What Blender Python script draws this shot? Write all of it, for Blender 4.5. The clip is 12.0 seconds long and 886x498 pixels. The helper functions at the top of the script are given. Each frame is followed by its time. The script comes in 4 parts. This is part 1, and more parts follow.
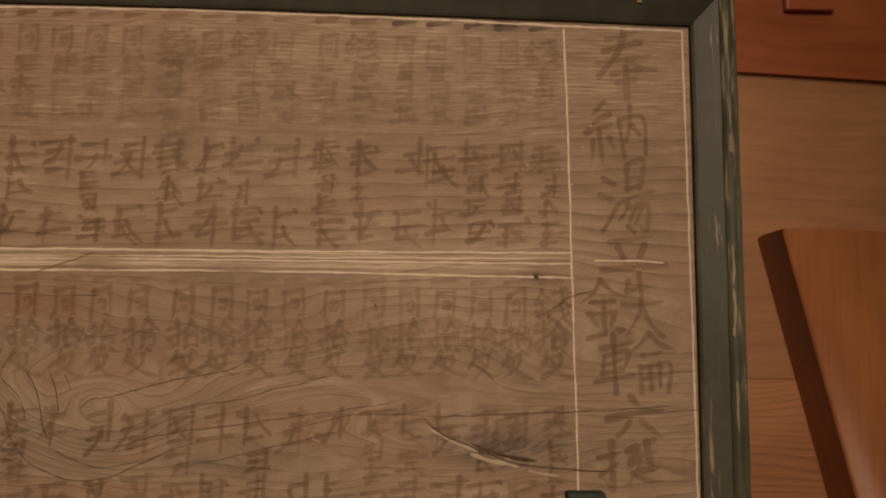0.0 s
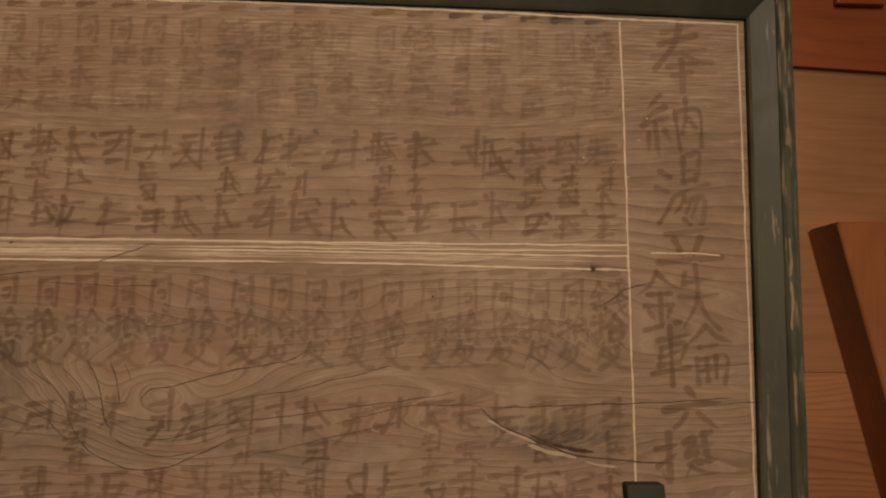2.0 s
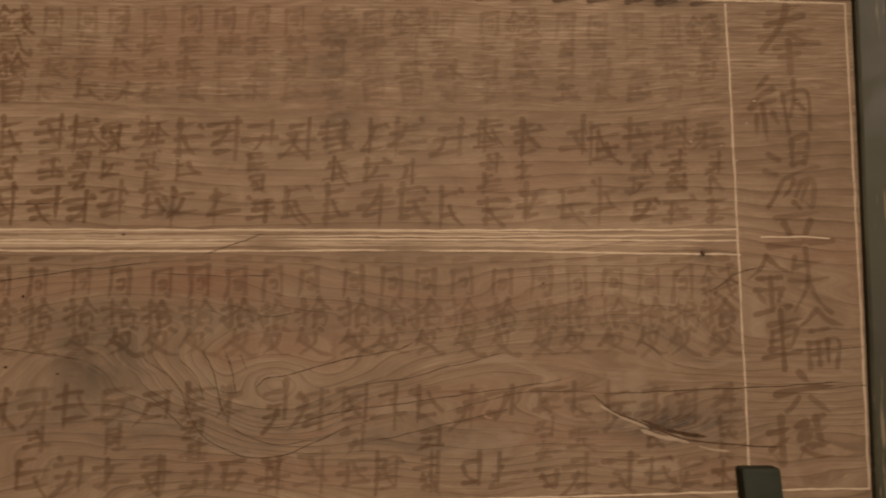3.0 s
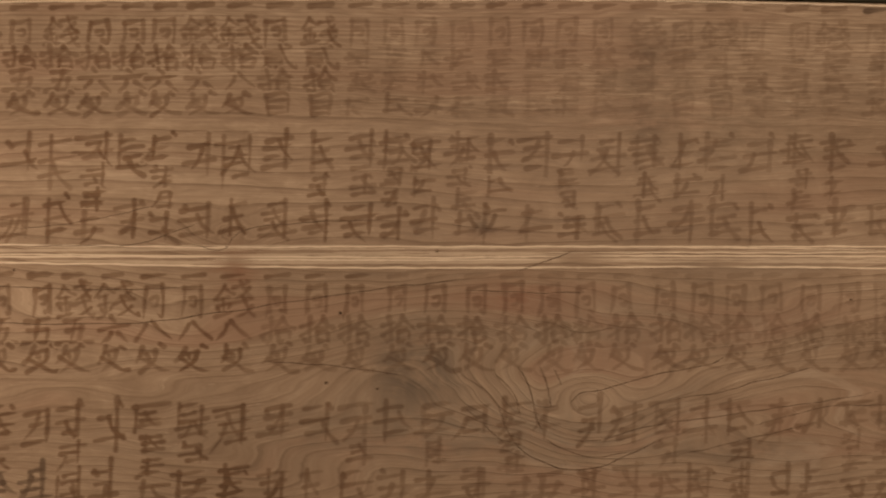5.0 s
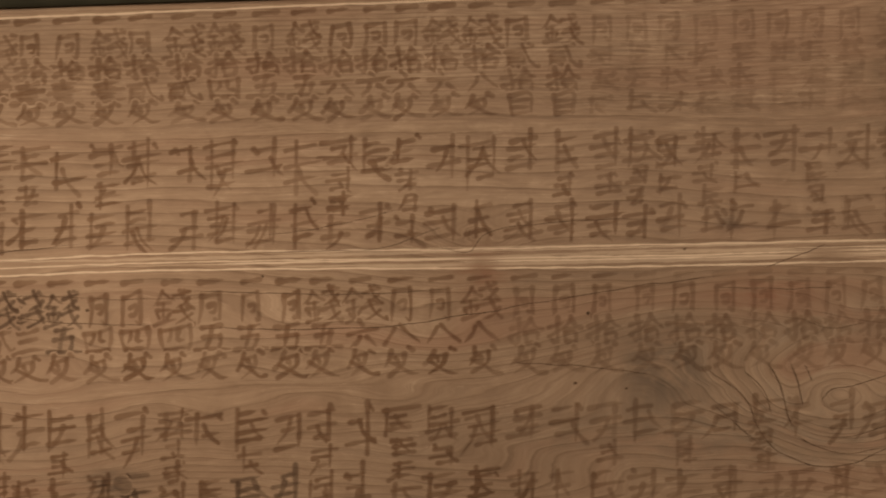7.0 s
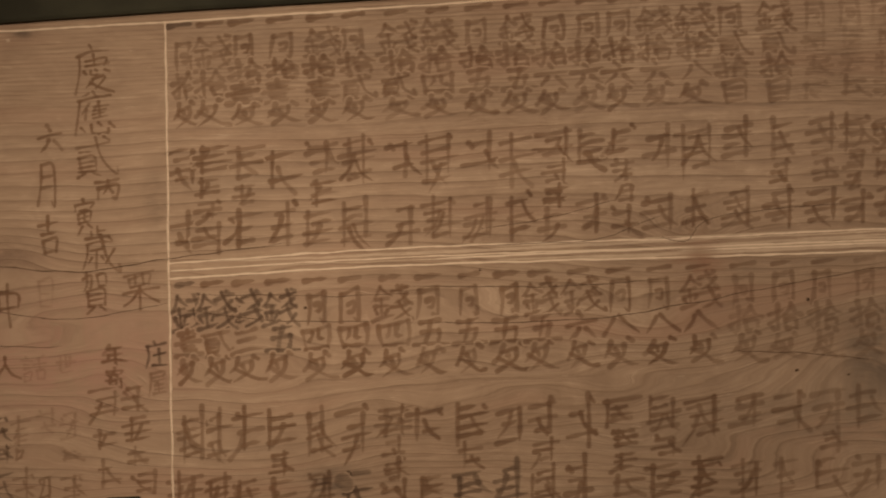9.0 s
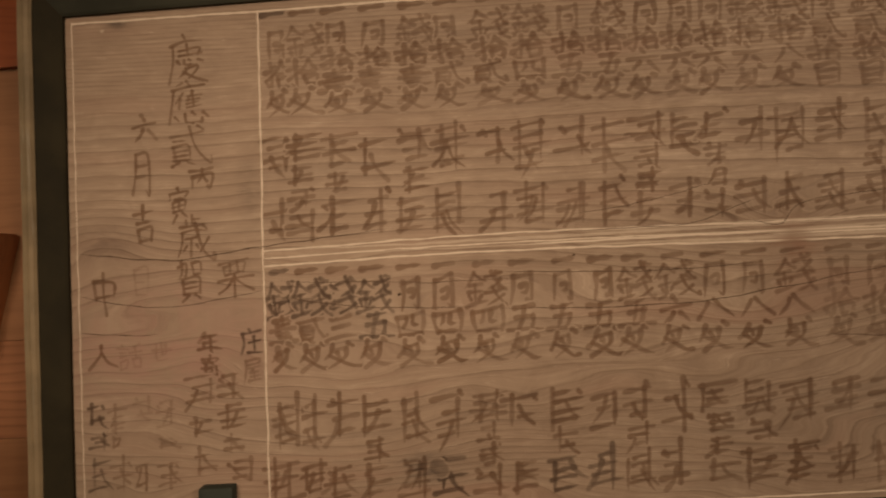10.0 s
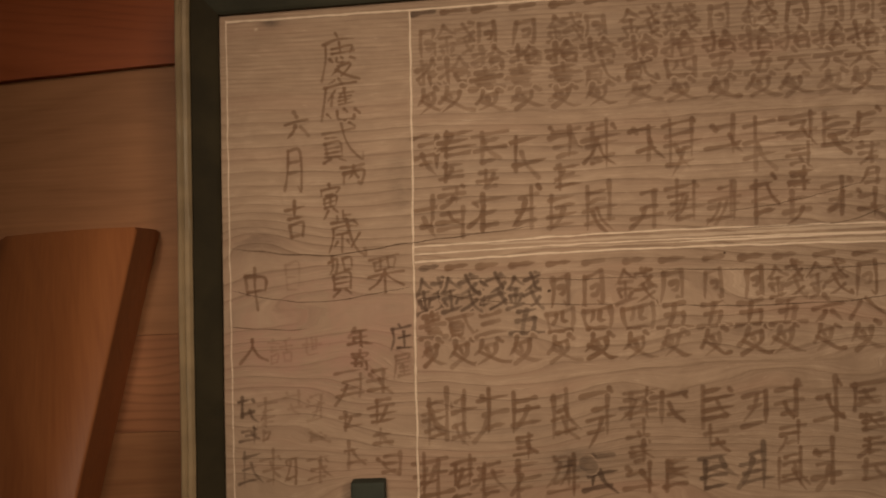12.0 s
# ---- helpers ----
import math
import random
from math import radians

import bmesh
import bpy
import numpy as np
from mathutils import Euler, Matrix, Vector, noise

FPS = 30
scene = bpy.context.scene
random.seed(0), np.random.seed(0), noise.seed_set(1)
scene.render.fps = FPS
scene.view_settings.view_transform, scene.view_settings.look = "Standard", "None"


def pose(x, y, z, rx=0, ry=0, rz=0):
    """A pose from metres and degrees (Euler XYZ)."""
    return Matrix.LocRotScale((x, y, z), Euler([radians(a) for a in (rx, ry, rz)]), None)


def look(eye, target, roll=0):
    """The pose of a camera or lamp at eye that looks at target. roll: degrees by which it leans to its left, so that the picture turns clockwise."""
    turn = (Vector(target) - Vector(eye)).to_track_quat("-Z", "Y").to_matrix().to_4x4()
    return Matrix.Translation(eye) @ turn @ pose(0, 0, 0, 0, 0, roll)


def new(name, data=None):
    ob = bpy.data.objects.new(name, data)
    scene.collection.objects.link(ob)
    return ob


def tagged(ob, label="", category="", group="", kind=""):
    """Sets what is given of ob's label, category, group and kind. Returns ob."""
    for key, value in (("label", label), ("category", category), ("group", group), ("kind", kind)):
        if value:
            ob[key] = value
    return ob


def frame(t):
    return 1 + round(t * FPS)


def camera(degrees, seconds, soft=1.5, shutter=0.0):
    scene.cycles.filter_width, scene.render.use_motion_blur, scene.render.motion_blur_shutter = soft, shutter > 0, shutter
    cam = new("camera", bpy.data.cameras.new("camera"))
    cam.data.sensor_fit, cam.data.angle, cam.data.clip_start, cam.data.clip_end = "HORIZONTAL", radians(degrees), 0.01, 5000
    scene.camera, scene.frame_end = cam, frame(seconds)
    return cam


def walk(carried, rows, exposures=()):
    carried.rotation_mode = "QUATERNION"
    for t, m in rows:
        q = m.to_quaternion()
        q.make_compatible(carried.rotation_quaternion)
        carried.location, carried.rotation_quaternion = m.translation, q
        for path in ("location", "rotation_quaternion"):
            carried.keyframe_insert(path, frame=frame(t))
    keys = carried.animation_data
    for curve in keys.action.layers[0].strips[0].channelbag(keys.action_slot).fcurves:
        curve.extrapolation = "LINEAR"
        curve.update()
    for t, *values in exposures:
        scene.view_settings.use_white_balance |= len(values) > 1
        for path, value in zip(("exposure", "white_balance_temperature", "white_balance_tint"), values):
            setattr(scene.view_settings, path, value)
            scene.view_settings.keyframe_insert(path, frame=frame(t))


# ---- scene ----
import itertools

cam = camera(60.0, 12.0, soft=2.0, shutter=0.45)
PATH = [
    (0, (0.628, -0.867, 1.448), (0.699, 1.121, 1.655), 0.4),
    (0.5, (0.622, -0.867, 1.445), (0.686, 1.121, 1.652), 0.4),
    (1, (0.612, -0.866, 1.442), (0.678, 1.122, 1.649), 0.4),
    (1.5, (0.598, -0.867, 1.438), (0.651, 1.121, 1.648), 0.4),
    (2, (0.565, -0.867, 1.44), (0.631, 1.122, 1.642), 0.6),
    (2.5, (0.528, -0.867, 1.431), (0.572, 1.123, 1.633), 0.4),
    (2.7, (0.5, -0.866, 1.437), (0.541, 1.126, 1.62), 0.1),
    (4.3, (0.231, -0.861, 1.507), (0.258, 1.139, 1.539), -0.1),
    (4.5, (0.189, -0.864, 1.526), (0.232, 1.135, 1.525), 0.1),
    (5, (0.1, -0.865, 1.53), (0.142, 1.135, 1.533), 0.0),
    (5.5, (0.03, -0.864, 1.541), (0.071, 1.135, 1.53), -0.5),
    (6, (-0.044, -0.862, 1.542), (-0.016, 1.138, 1.537), -0.9),
    (6.5, (-0.104, -0.859, 1.545), (-0.079, 1.141, 1.53), -1.0),
    (7, (-0.156, -0.857, 1.544), (-0.16, 1.143, 1.521), -1.2),
    (8.8, (-0.371, -0.858, 1.532), (-0.385, 1.142, 1.539), -2.4),
    (9, (-0.393, -0.857, 1.532), (-0.41, 1.143, 1.534), -2.5),
    (9.5, (-0.431, -0.859, 1.517), (-0.473, 1.141, 1.536), -2.7),
    (10, (-0.489, -0.86, 1.518), (-0.527, 1.14, 1.527), -3.0),
    (10.5, (-0.532, -0.864, 1.523), (-0.583, 1.135, 1.534), -2.9),
    (11, (-0.582, -0.866, 1.523), (-0.634, 1.134, 1.533), -2.8),
    (11.5, (-0.621, -0.868, 1.518), (-0.68, 1.131, 1.535), -2.7),
    (12, (-0.644, -0.869, 1.512), (-0.714, 1.129, 1.545), -2.6),
]
walk(cam, [(t, look(eye, target, roll)) for t, eye, target, roll in PATH],
     exposures=((0, 0.15), (2.5, 0.09), (5, 0.15), (7, 0.07), (9.5, -0.04), (12, -0.04)))

# ---- light ----
world = bpy.data.worlds.new("room_air")
world.use_nodes = True
scene.world = world
world.node_tree.nodes["Background"].inputs[0].default_value = (1.0, 0.78, 0.58, 1)
world.node_tree.nodes["Background"].inputs[1].default_value = 0.10


def area_lamp(name, eye, target, size, watts, tint):
    data = bpy.data.lights.new(name, "AREA")
    data.shape, data.size, data.size_y, data.energy, data.color = "RECTANGLE", size[0], size[1], watts, tint
    ob = new(name, data)
    ob.matrix_world = look(eye, target)
    return ob


def spot_lamp(name, eye, target, degrees, watts, tint):
    data = bpy.data.lights.new(name, "SPOT")
    data.spot_size, data.spot_blend, data.shadow_soft_size, data.energy, data.color = radians(degrees), 1.0, 0.22, watts, tint
    ob = new(name, data)
    ob.matrix_world = look(eye, target)
    return ob


WARM = (1.0, 0.775, 0.575)
# Unseen lamps, added and aimed to match the brightness along the board.
spot_lamp("unseen_spot", (-0.95, -2.2, 2.0), (-0.69, 0, 1.525), 29.5, 92, WARM)
spot_lamp("unseen_spot", (0.71, -2.2, 2.0), (0.24, 0, 1.37), 65, 96, WARM)
area_lamp("unseen_fill", (0.35, -2.3, 2.75), (0.2, 0, 1.2), (0.8, 0.6), 16, WARM)


# ---- materials ----
class Net:
    """Short hands for building a node material."""

    def __init__(self, name):
        self.mat = bpy.data.materials.new(name)
        self.mat.use_nodes = True
        self.tree = self.mat.node_tree
        self.bsdf = self.tree.nodes["Principled BSDF"]

    def node(self, kind):
        return self.tree.nodes.new(kind)

    def put(self, socket, value):
        if isinstance(value, bpy.types.NodeSocket):
            self.tree.links.new(value, socket)
        else:
            socket.default_value = value

    def math(self, op, a, b=0.0, c=0.0):
        n = self.node("ShaderNodeMath")
        n.operation = op
        for s, v in zip(n.inputs, (a, b, c)):
            self.put(s, v)
        return n.outputs[0]

    def add(self, a, b):
        return self.math("ADD", a, b)

    def mul(self, a, b):
        return self.math("MULTIPLY", a, b)

    def place(self):
        n = self.node("ShaderNodeSeparateXYZ")
        g = self.node("ShaderNodeNewGeometry")
        self.put(n.inputs[0], g.outputs["Position"])
        return n.outputs

    def vec(self, x, y, z):
        n = self.node("ShaderNodeCombineXYZ")
        for s, v in zip(n.inputs, (x, y, z)):
            self.put(s, v)
        return n.outputs[0]

    def noise(self, v, scale=1.0, detail=4.0, rough=0.55, warp=0.0):
        n = self.node("ShaderNodeTexNoise")
        self.put(n.inputs["Vector"], v)
        n.inputs["Scale"].default_value, n.inputs["Detail"].default_value = scale, detail
        n.inputs["Roughness"].default_value, n.inputs["Distortion"].default_value = rough, warp
        return n.outputs["Fac"]

    def ramp(self, fac, stops):
        n = self.node("ShaderNodeValToRGB")
        e = n.color_ramp.elements
        while len(e) < len(stops):
            e.new(0.5)
        for el, (p, c) in zip(e, stops):
            el.position = p
            el.color = (c, c, c, 1) if isinstance(c, (int, float)) else (*c, 1)
        self.put(n.inputs[0], fac)
        return n.outputs[0]

    def span(self, v, lo, hi, a=0.0, b=1.0):
        n = self.node("ShaderNodeMapRange")
        n.interpolation_type = "SMOOTHSTEP"
        for s, val in zip(n.inputs, (v, lo, hi, a, b)):
            self.put(s, val)
        return n.outputs[0]

    def mix(self, fac, a, b, blend="MIX"):
        n = self.node("ShaderNodeMix")
        n.data_type, n.blend_type = "RGBA", blend
        self.put(n.inputs[0], fac)
        for s, v in ((n.inputs[6], a), (n.inputs[7], b)):
            self.put(s, (*v, 1) if isinstance(v, tuple) else v)
        return n.outputs[2]

    def bump(self, height, strength, distance=0.001):
        n = self.node("ShaderNodeBump")
        n.inputs["Strength"].default_value, n.inputs["Distance"].default_value = strength, distance
        self.put(n.inputs["Height"], height)
        self.put(self.bsdf.inputs["Normal"], n.outputs[0])

    def done(self, color, rough, spec=0.35):
        self.put(self.bsdf.inputs["Base Color"], color)
        self.put(self.bsdf.inputs["Roughness"], rough)
        self.bsdf.inputs["Specular IOR Level"].default_value = spec
        return self.mat


def hill(n, x, z, cx, cz, wx, wz):
    """A smooth bump of height one round a spot of the board."""
    dx = n.math("DIVIDE", n.math("SUBTRACT", x, cx), wx)
    dz = n.math("DIVIDE", n.math("SUBTRACT", z, cz), wz)
    r2 = n.add(n.mul(dx, dx), n.mul(dz, dz))
    return n.math("EXPONENT", n.mul(r2, -1.0))


def aged_board(n):
    """Colour and relief of the old board: fine straight grain high up, broad bending figure below, knots and stains."""
    x, y, z = n.place()
    low = n.span(z, 1.60, 1.40)
    sway = n.noise(n.vec(n.mul(x, 1.7), 0, n.mul(z, 5.5)), 1.0, 2.5)
    small = n.noise(n.vec(n.mul(x, 4.0), 3.0, n.mul(z, 22.0)), 1.0, 3.0)
    h = n.add(z, n.mul(n.mul(n.math("SUBTRACT", sway, 0.5), n.add(0.055, n.mul(low, 0.24))), 1.0))
    h = n.add(h, n.mul(n.math("SUBTRACT", small, 0.5), 0.012))
    for cx, cz, wx, wz, up in ((0.275, 1.362, 0.13, 0.055, 0.12), (0.09, 1.40, 0.10, 0.05, -0.03), (-0.125, 1.548, 0.05, 0.022, 0.02),
                               (-0.90, 1.545, 0.06, 0.035, -0.035), (0.66, 1.33, 0.12, 0.03, 0.05), (0.87, 1.40, 0.2, 0.1, 0.05)):
        h = n.add(h, n.mul(hill(n, x, z, cx, cz, wx, wz), up))
    wig = n.noise(n.vec(n.mul(x, 15.0), 4.0, n.mul(z, 48.0)), 1.0, 3.0, 0.6)
    h = n.add(h, n.mul(n.math("SUBTRACT", wig, 0.5), 0.0055))
    for cx, cz, wx, wz in ((0.283, 1.362, 0.055, 0.042), (-0.118, 1.549, 0.030, 0.016)):
        dx, dz = n.math("SUBTRACT", x, cx), n.mul(n.math("SUBTRACT", z, cz), 1.7)
        r = n.math("SQRT", n.add(n.mul(dx, dx), n.mul(dz, dz)))
        near = n.mul(hill(n, x, z, cx, cz, wx, wz), 0.95)
        h = n.add(n.mul(h, n.math("SUBTRACT", 1.0, near)), n.mul(n.add(n.add(r, cz), n.mul(wig, 0.018)), near))
    uneven = n.noise(n.vec(n.mul(x, 0.4), 7.0, n.mul(h, 9.0)), 1.0, 1.0)
    ring = n.math("FRACT", n.add(n.math("DIVIDE", h, 0.0150), n.mul(uneven, 2.4)))
    ring = n.ramp(ring, [(0.0, 0.10), (0.07, 0.66), (0.5, 0.62), (0.84, 0.42), (1.0, 0.10)])
    fine = n.math("FRACT", n.add(n.math("DIVIDE", n.add(z, n.mul(small, 0.006)), 0.0052), n.mul(uneven, 1.5)))
    fine = n.ramp(fine, [(0.0, 0.3), (0.25, 0.7), (0.75, 0.6), (1.0, 0.3)])
    blend = n.span(n.add(z, n.mul(n.noise(n.vec(n.mul(x, 2.0), 1, z), 1.0, 1.0), 0.06)), 1.77, 1.70)
    grain = n.add(n.mul(fine, n.math("SUBTRACT", 1.0, blend)), n.mul(ring, blend))
    fibre = n.noise(n.vec(n.mul(x, 14.0), 0, n.mul(h, 420.0)), 1.0, 3.0, 0.6)
    patch = n.noise(n.vec(n.mul(x, 3.0), 2.0, n.mul(z, 7.0)), 1.0, 5.0, 0.6, 0.4)
    fleck = n.noise(n.vec(n.mul(x, 24.0), 6.0, n.mul(h, 400.0)), 1.0, 3.0, 0.55)
    mottle = n.noise(n.vec(n.mul(x, 20.0), 2.0, n.mul(h, 42.0)), 1.0, 5.0, 0.68, 0.8)
    fade = n.span(n.noise(n.vec(n.mul(x, 2.0), 19.0, n.mul(z, 9.0)), 1.0, 2.0), 0.3, 0.65, 0.6, 1.1)
    grain = n.add(n.mul(n.mul(n.math("SUBTRACT", grain, 0.5), fade), n.mul(n.span(z, 1.56, 1.68, 0.95, 0.72), n.span(n.math("SUBTRACT", z, n.mul(x, 0.3)), 1.50, 1.78, 0.72, 1.0))), 0.5)
    whorl = n.add(1.0, n.mul(hill(n, x, z, 0.25, 1.36, 0.15, 0.075), 0.4))
    grain = n.add(n.mul(n.math("SUBTRACT", grain, 0.5), whorl), 0.5)
    scuffed = n.mul(n.span(z, 1.64, 1.70), n.span(x, -0.12, 0.12, 0.0, 1.0))
    fine_wear = n.mul(n.math("SUBTRACT", fleck, 0.5), n.add(n.span(z, 1.58, 1.72, 0.12, 0.42), n.mul(scuffed, 0.38)))
    tone = n.add(n.add(n.add(n.mul(grain, 0.52), n.mul(fibre, 0.40)), n.mul(patch, 0.50)), n.add(n.add(fine_wear, -0.04), n.mul(n.math("SUBTRACT", mottle, 0.5), 0.42)))
    col = n.ramp(tone, [(0.36, (0.172, 0.110, 0.068)), (0.56, (0.272, 0.184, 0.119)), (0.74, (0.375, 0.266, 0.178)), (0.92, (0.54, 0.405, 0.285))])
    chip = n.mul(n.span(n.noise(n.vec(n.mul(x, 38.0), 31.0, n.mul(h, 330.0)), 1.0, 2.0), 0.60, 0.74), n.span(mottle, 0.42, 0.62))
    col = n.mix(n.mul(chip, n.span(z, 1.52, 1.70, 0.32, 0.7)), col, (0.60, 0.47, 0.345))
    rosy = n.noise(n.vec(n.mul(x, 2.2), 14.0, n.mul(h, 16.0)), 1.0, 3.0)
    col = n.mix(n.mul(n.mul(n.span(rosy, 0.5, 0.66), n.span(low, 0.0, 1.0, 0.32, 0.46)), 1.0), col, (0.335, 0.190, 0.124))
    col = n.mix(n.mul(n.span(rosy, 0.45, 0.25), 0.40), col, (0.245, 0.188, 0.135))
    torn = n.noise(n.vec(n.mul(x, 26.0), 3.0, n.mul(h, 60.0)), 1.0, 4.0, 0.65)
    ragged = n.span(n.add(n.mul(torn, 0.7), n.mul(fibre, 0.3)), 0.36, 0.62, 0.12, 1.25)
    # Board tone graded along x: darker to the right, paler at the left end.
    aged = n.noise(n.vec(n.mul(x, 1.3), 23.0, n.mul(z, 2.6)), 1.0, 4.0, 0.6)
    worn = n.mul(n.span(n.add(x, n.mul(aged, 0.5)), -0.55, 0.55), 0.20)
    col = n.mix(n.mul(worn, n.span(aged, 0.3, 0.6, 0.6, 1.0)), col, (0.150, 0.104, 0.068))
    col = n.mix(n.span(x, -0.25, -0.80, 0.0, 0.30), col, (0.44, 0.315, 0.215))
    bleached = n.span(n.noise(n.vec(n.mul(x, 12.0), 41.0, n.mul(h, 26.0)), 1.0, 4.0, 0.6, 0.6), 0.54, 0.66)
    col = n.mix(n.mul(n.mul(bleached, 0.42), n.mul(n.span(x, -0.02, 0.22), n.span(z, 1.50, 1.42))), col, (0.43, 0.335, 0.245))
    # grey weather stains and reddish spots
    def stain(under, cx, cz, wx, wz, tint, strength):
        return n.mix(n.mul(n.mul(hill(n, x, z, cx, cz, wx, wz), strength), ragged), under, tint)

    col = stain(col, 0.09, 1.392, 0.055, 0.045, (0.1, 0.075, 0.055), 0.75)
    col = stain(col, 0.347, 1.668, 0.017, 0.014, (0.1, 0.062, 0.04), 0.75)
    col = stain(col, 0.163, 1.557, 0.016, 0.011, (0.09, 0.06, 0.04), 0.5)
    col = stain(col, -0.115, 1.505, 0.03, 0.028, (0.24, 0.12, 0.07), 0.6)
    col = stain(col, 0.2, 1.475, 0.06, 0.025, (0.24, 0.115, 0.068), 0.65)
    col = stain(col, 0.73, 1.318, 0.075, 0.02, (0.075, 0.055, 0.045), 0.8)
    col = stain(col, 0.35, 1.74, 0.03, 0.05, (0.15, 0.098, 0.062), 0.6)
    col = stain(col, 0.3, 1.36, 0.03, 0.018, (0.5, 0.37, 0.26), 0.5)
    col = stain(col, -0.885, 1.545, 0.036, 0.026, (0.17, 0.108, 0.072), 0.6)
    col = stain(col, -0.83, 1.43, 0.13, 0.07, (0.40, 0.232, 0.172), 0.62)
    col = stain(col, -0.72, 1.6, 0.012, 0.03, (0.13, 0.09, 0.06), 0.5)
    col = stain(col, 0.765, 1.507, 0.015, 0.008, (0.09, 0.06, 0.04), 0.7)
    col = stain(col, 0.735, 1.806, 0.03, 0.01, (0.06, 0.042, 0.03), 0.8)
    col = stain(col, 0.45, 1.3, 0.09, 0.02, (0.16, 0.115, 0.08), 0.5)
    col = stain(col, -0.535, 1.278, 0.03, 0.016, (0.09, 0.065, 0.048), 0.75)
    col = stain(col, -0.86, 1.795, 0.014, 0.005, (0.1, 0.07, 0.05), 0.7)
    col = stain(col, 0.16, 1.325, 0.26, 0.05, (0.165, 0.128, 0.092), 0.5)
    col = stain(col, 0.30, 1.44, 0.25, 0.03, (0.18, 0.14, 0.10), 0.35)
    # Broad patch that darkens the upper right of the board.
    col = stain(col, 0.42, 1.67, 0.18, 0.07, (0.165, 0.112, 0.070), 0.5)
    relief = n.add(n.mul(grain, 0.6), n.mul(fibre, 0.5))
    return col, relief, patch, fibre, chip, (x, y, z)


def make_board_wood():
    n = Net("aged_cedar_board")
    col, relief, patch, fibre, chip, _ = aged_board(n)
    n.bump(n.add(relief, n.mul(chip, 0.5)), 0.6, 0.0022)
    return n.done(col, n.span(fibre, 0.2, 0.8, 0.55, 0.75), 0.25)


def make_ink(name, tone, wear):
    """Faded ink that has sunk into the board: the grain shows through it."""
    n = Net(name)
    col, relief, patch, fibre, chip, (x, y, z) = aged_board(n)
    soaked = n.node("ShaderNodeAttribute")
    soaked.attribute_name = "soaked"
    old = n.noise(n.vec(n.mul(x, 9.0), 5.0, n.mul(z, 14.0)), 1.0, 4.0, 0.6)
    dark = n.mix(1.0, col, tone, "MULTIPLY")
    lost = n.mul(n.span(n.add(x, n.mul(old, 0.5)), 0.0, 0.75, 0.0, wear), n.span(z, 1.30, 1.6, 0.6, 1.0))
    rubbed = n.span(n.add(n.mul(old, 0.6), n.mul(fibre, 0.4)), 0.25, 0.62, 0.62, 1.0)
    keep = n.mul(n.mul(soaked.outputs["Fac"], n.math("SUBTRACT", 1.0, lost)), rubbed)
    n.bump(n.add(relief, n.mul(chip, 0.5)), 0.6, 0.0022)
    return n.done(n.mix(keep, col, dark), n.span(fibre, 0.2, 0.8, 0.55, 0.75), 0.25)


def make_rule(name, strength):
    """Cream lines, rubbed thin over the grain."""
    n = Net(name)
    col, relief, patch, fibre, chip, (x, y, z) = aged_board(n)
    old = n.noise(n.vec(n.mul(x, 40.0), 9.0, n.mul(z, 60.0)), 1.0, 4.0, 0.65)
    keep = n.mul(strength, n.span(n.add(n.mul(old, 0.7), n.mul(patch, 0.4)), 0.3, 0.62, 0.78, 1.0))
    for cx, cz, wx, wz in ((-0.115, 1.512, 0.018, 0.016), (0.27, 1.520, 0.035, 0.010), (0.43, 1.512, 0.03, 0.006)):
        keep = n.mul(keep, n.math("SUBTRACT", 1.0, n.mul(hill(n, x, z, cx, cz, wx, wz), 0.85)))
    col = n.mix(keep, col, (0.72, 0.58, 0.43))
    n.bump(relief, 0.3, 0.001)
    return n.done(col, 0.7, 0.2)


def make_crack():
    n = Net("open_crack")
    x, y, z = n.place()
    return n.done(n.ramp(n.noise(n.vec(x, y, z), 90.0, 3.0), [(0.3, (0.055, 0.033, 0.020)), (0.7, (0.15, 0.095, 0.060))]), 0.9, 0.05)


def make_timber(name, dark, light, pitch, seed, axis="x", gloss=0.5, figure=0.25):
    """Oiled building timber with long grain."""
    n = Net(name)
    x, y, z = n.place()
    along, across = (x, z) if axis == "x" else (z, x)
    sway = n.noise(n.vec(n.mul(along, 1.3), seed, n.mul(across, 4.0)), 1.0, 2.0)
    h = n.add(across, n.mul(n.math("SUBTRACT", sway, 0.5), 0.30))
    h = n.add(h, n.mul(y, 0.8))
    uneven = n.noise(n.vec(n.mul(along, 0.5), seed + 2, n.mul(h, 8.0)), 1.0, 2.0)
    ring = n.math("FRACT", n.add(n.math("DIVIDE", h, pitch), n.mul(uneven, 2.6)))
    ring = n.ramp(ring, [(0.0, 0.35), (0.2, 0.65), (0.7, 0.55), (0.93, 0.22), (1.0, 0.35)])
    fibre = n.noise(n.vec(n.mul(along, 9.0), n.mul(y, 200.0), n.mul(across, 260.0)), 1.0, 3.0)
    patch = n.noise(n.vec(n.mul(along, 2.0), seed + 4, n.mul(across, 5.0)), 1.0, 5.0, 0.6, 0.5)
    tone = n.add(n.add(n.mul(ring, figure), n.mul(fibre, 0.24)), n.mul(patch, 0.66))
    col = n.ramp(tone, [(0.35, dark), (0.85, light)])
    n.bump(n.add(ring, n.mul(fibre, 0.6)), 0.2, 0.0008)
    return n.done(col, n.span(patch, 0.2, 0.8, gloss - 0.08, gloss + 0.12), 0.4)


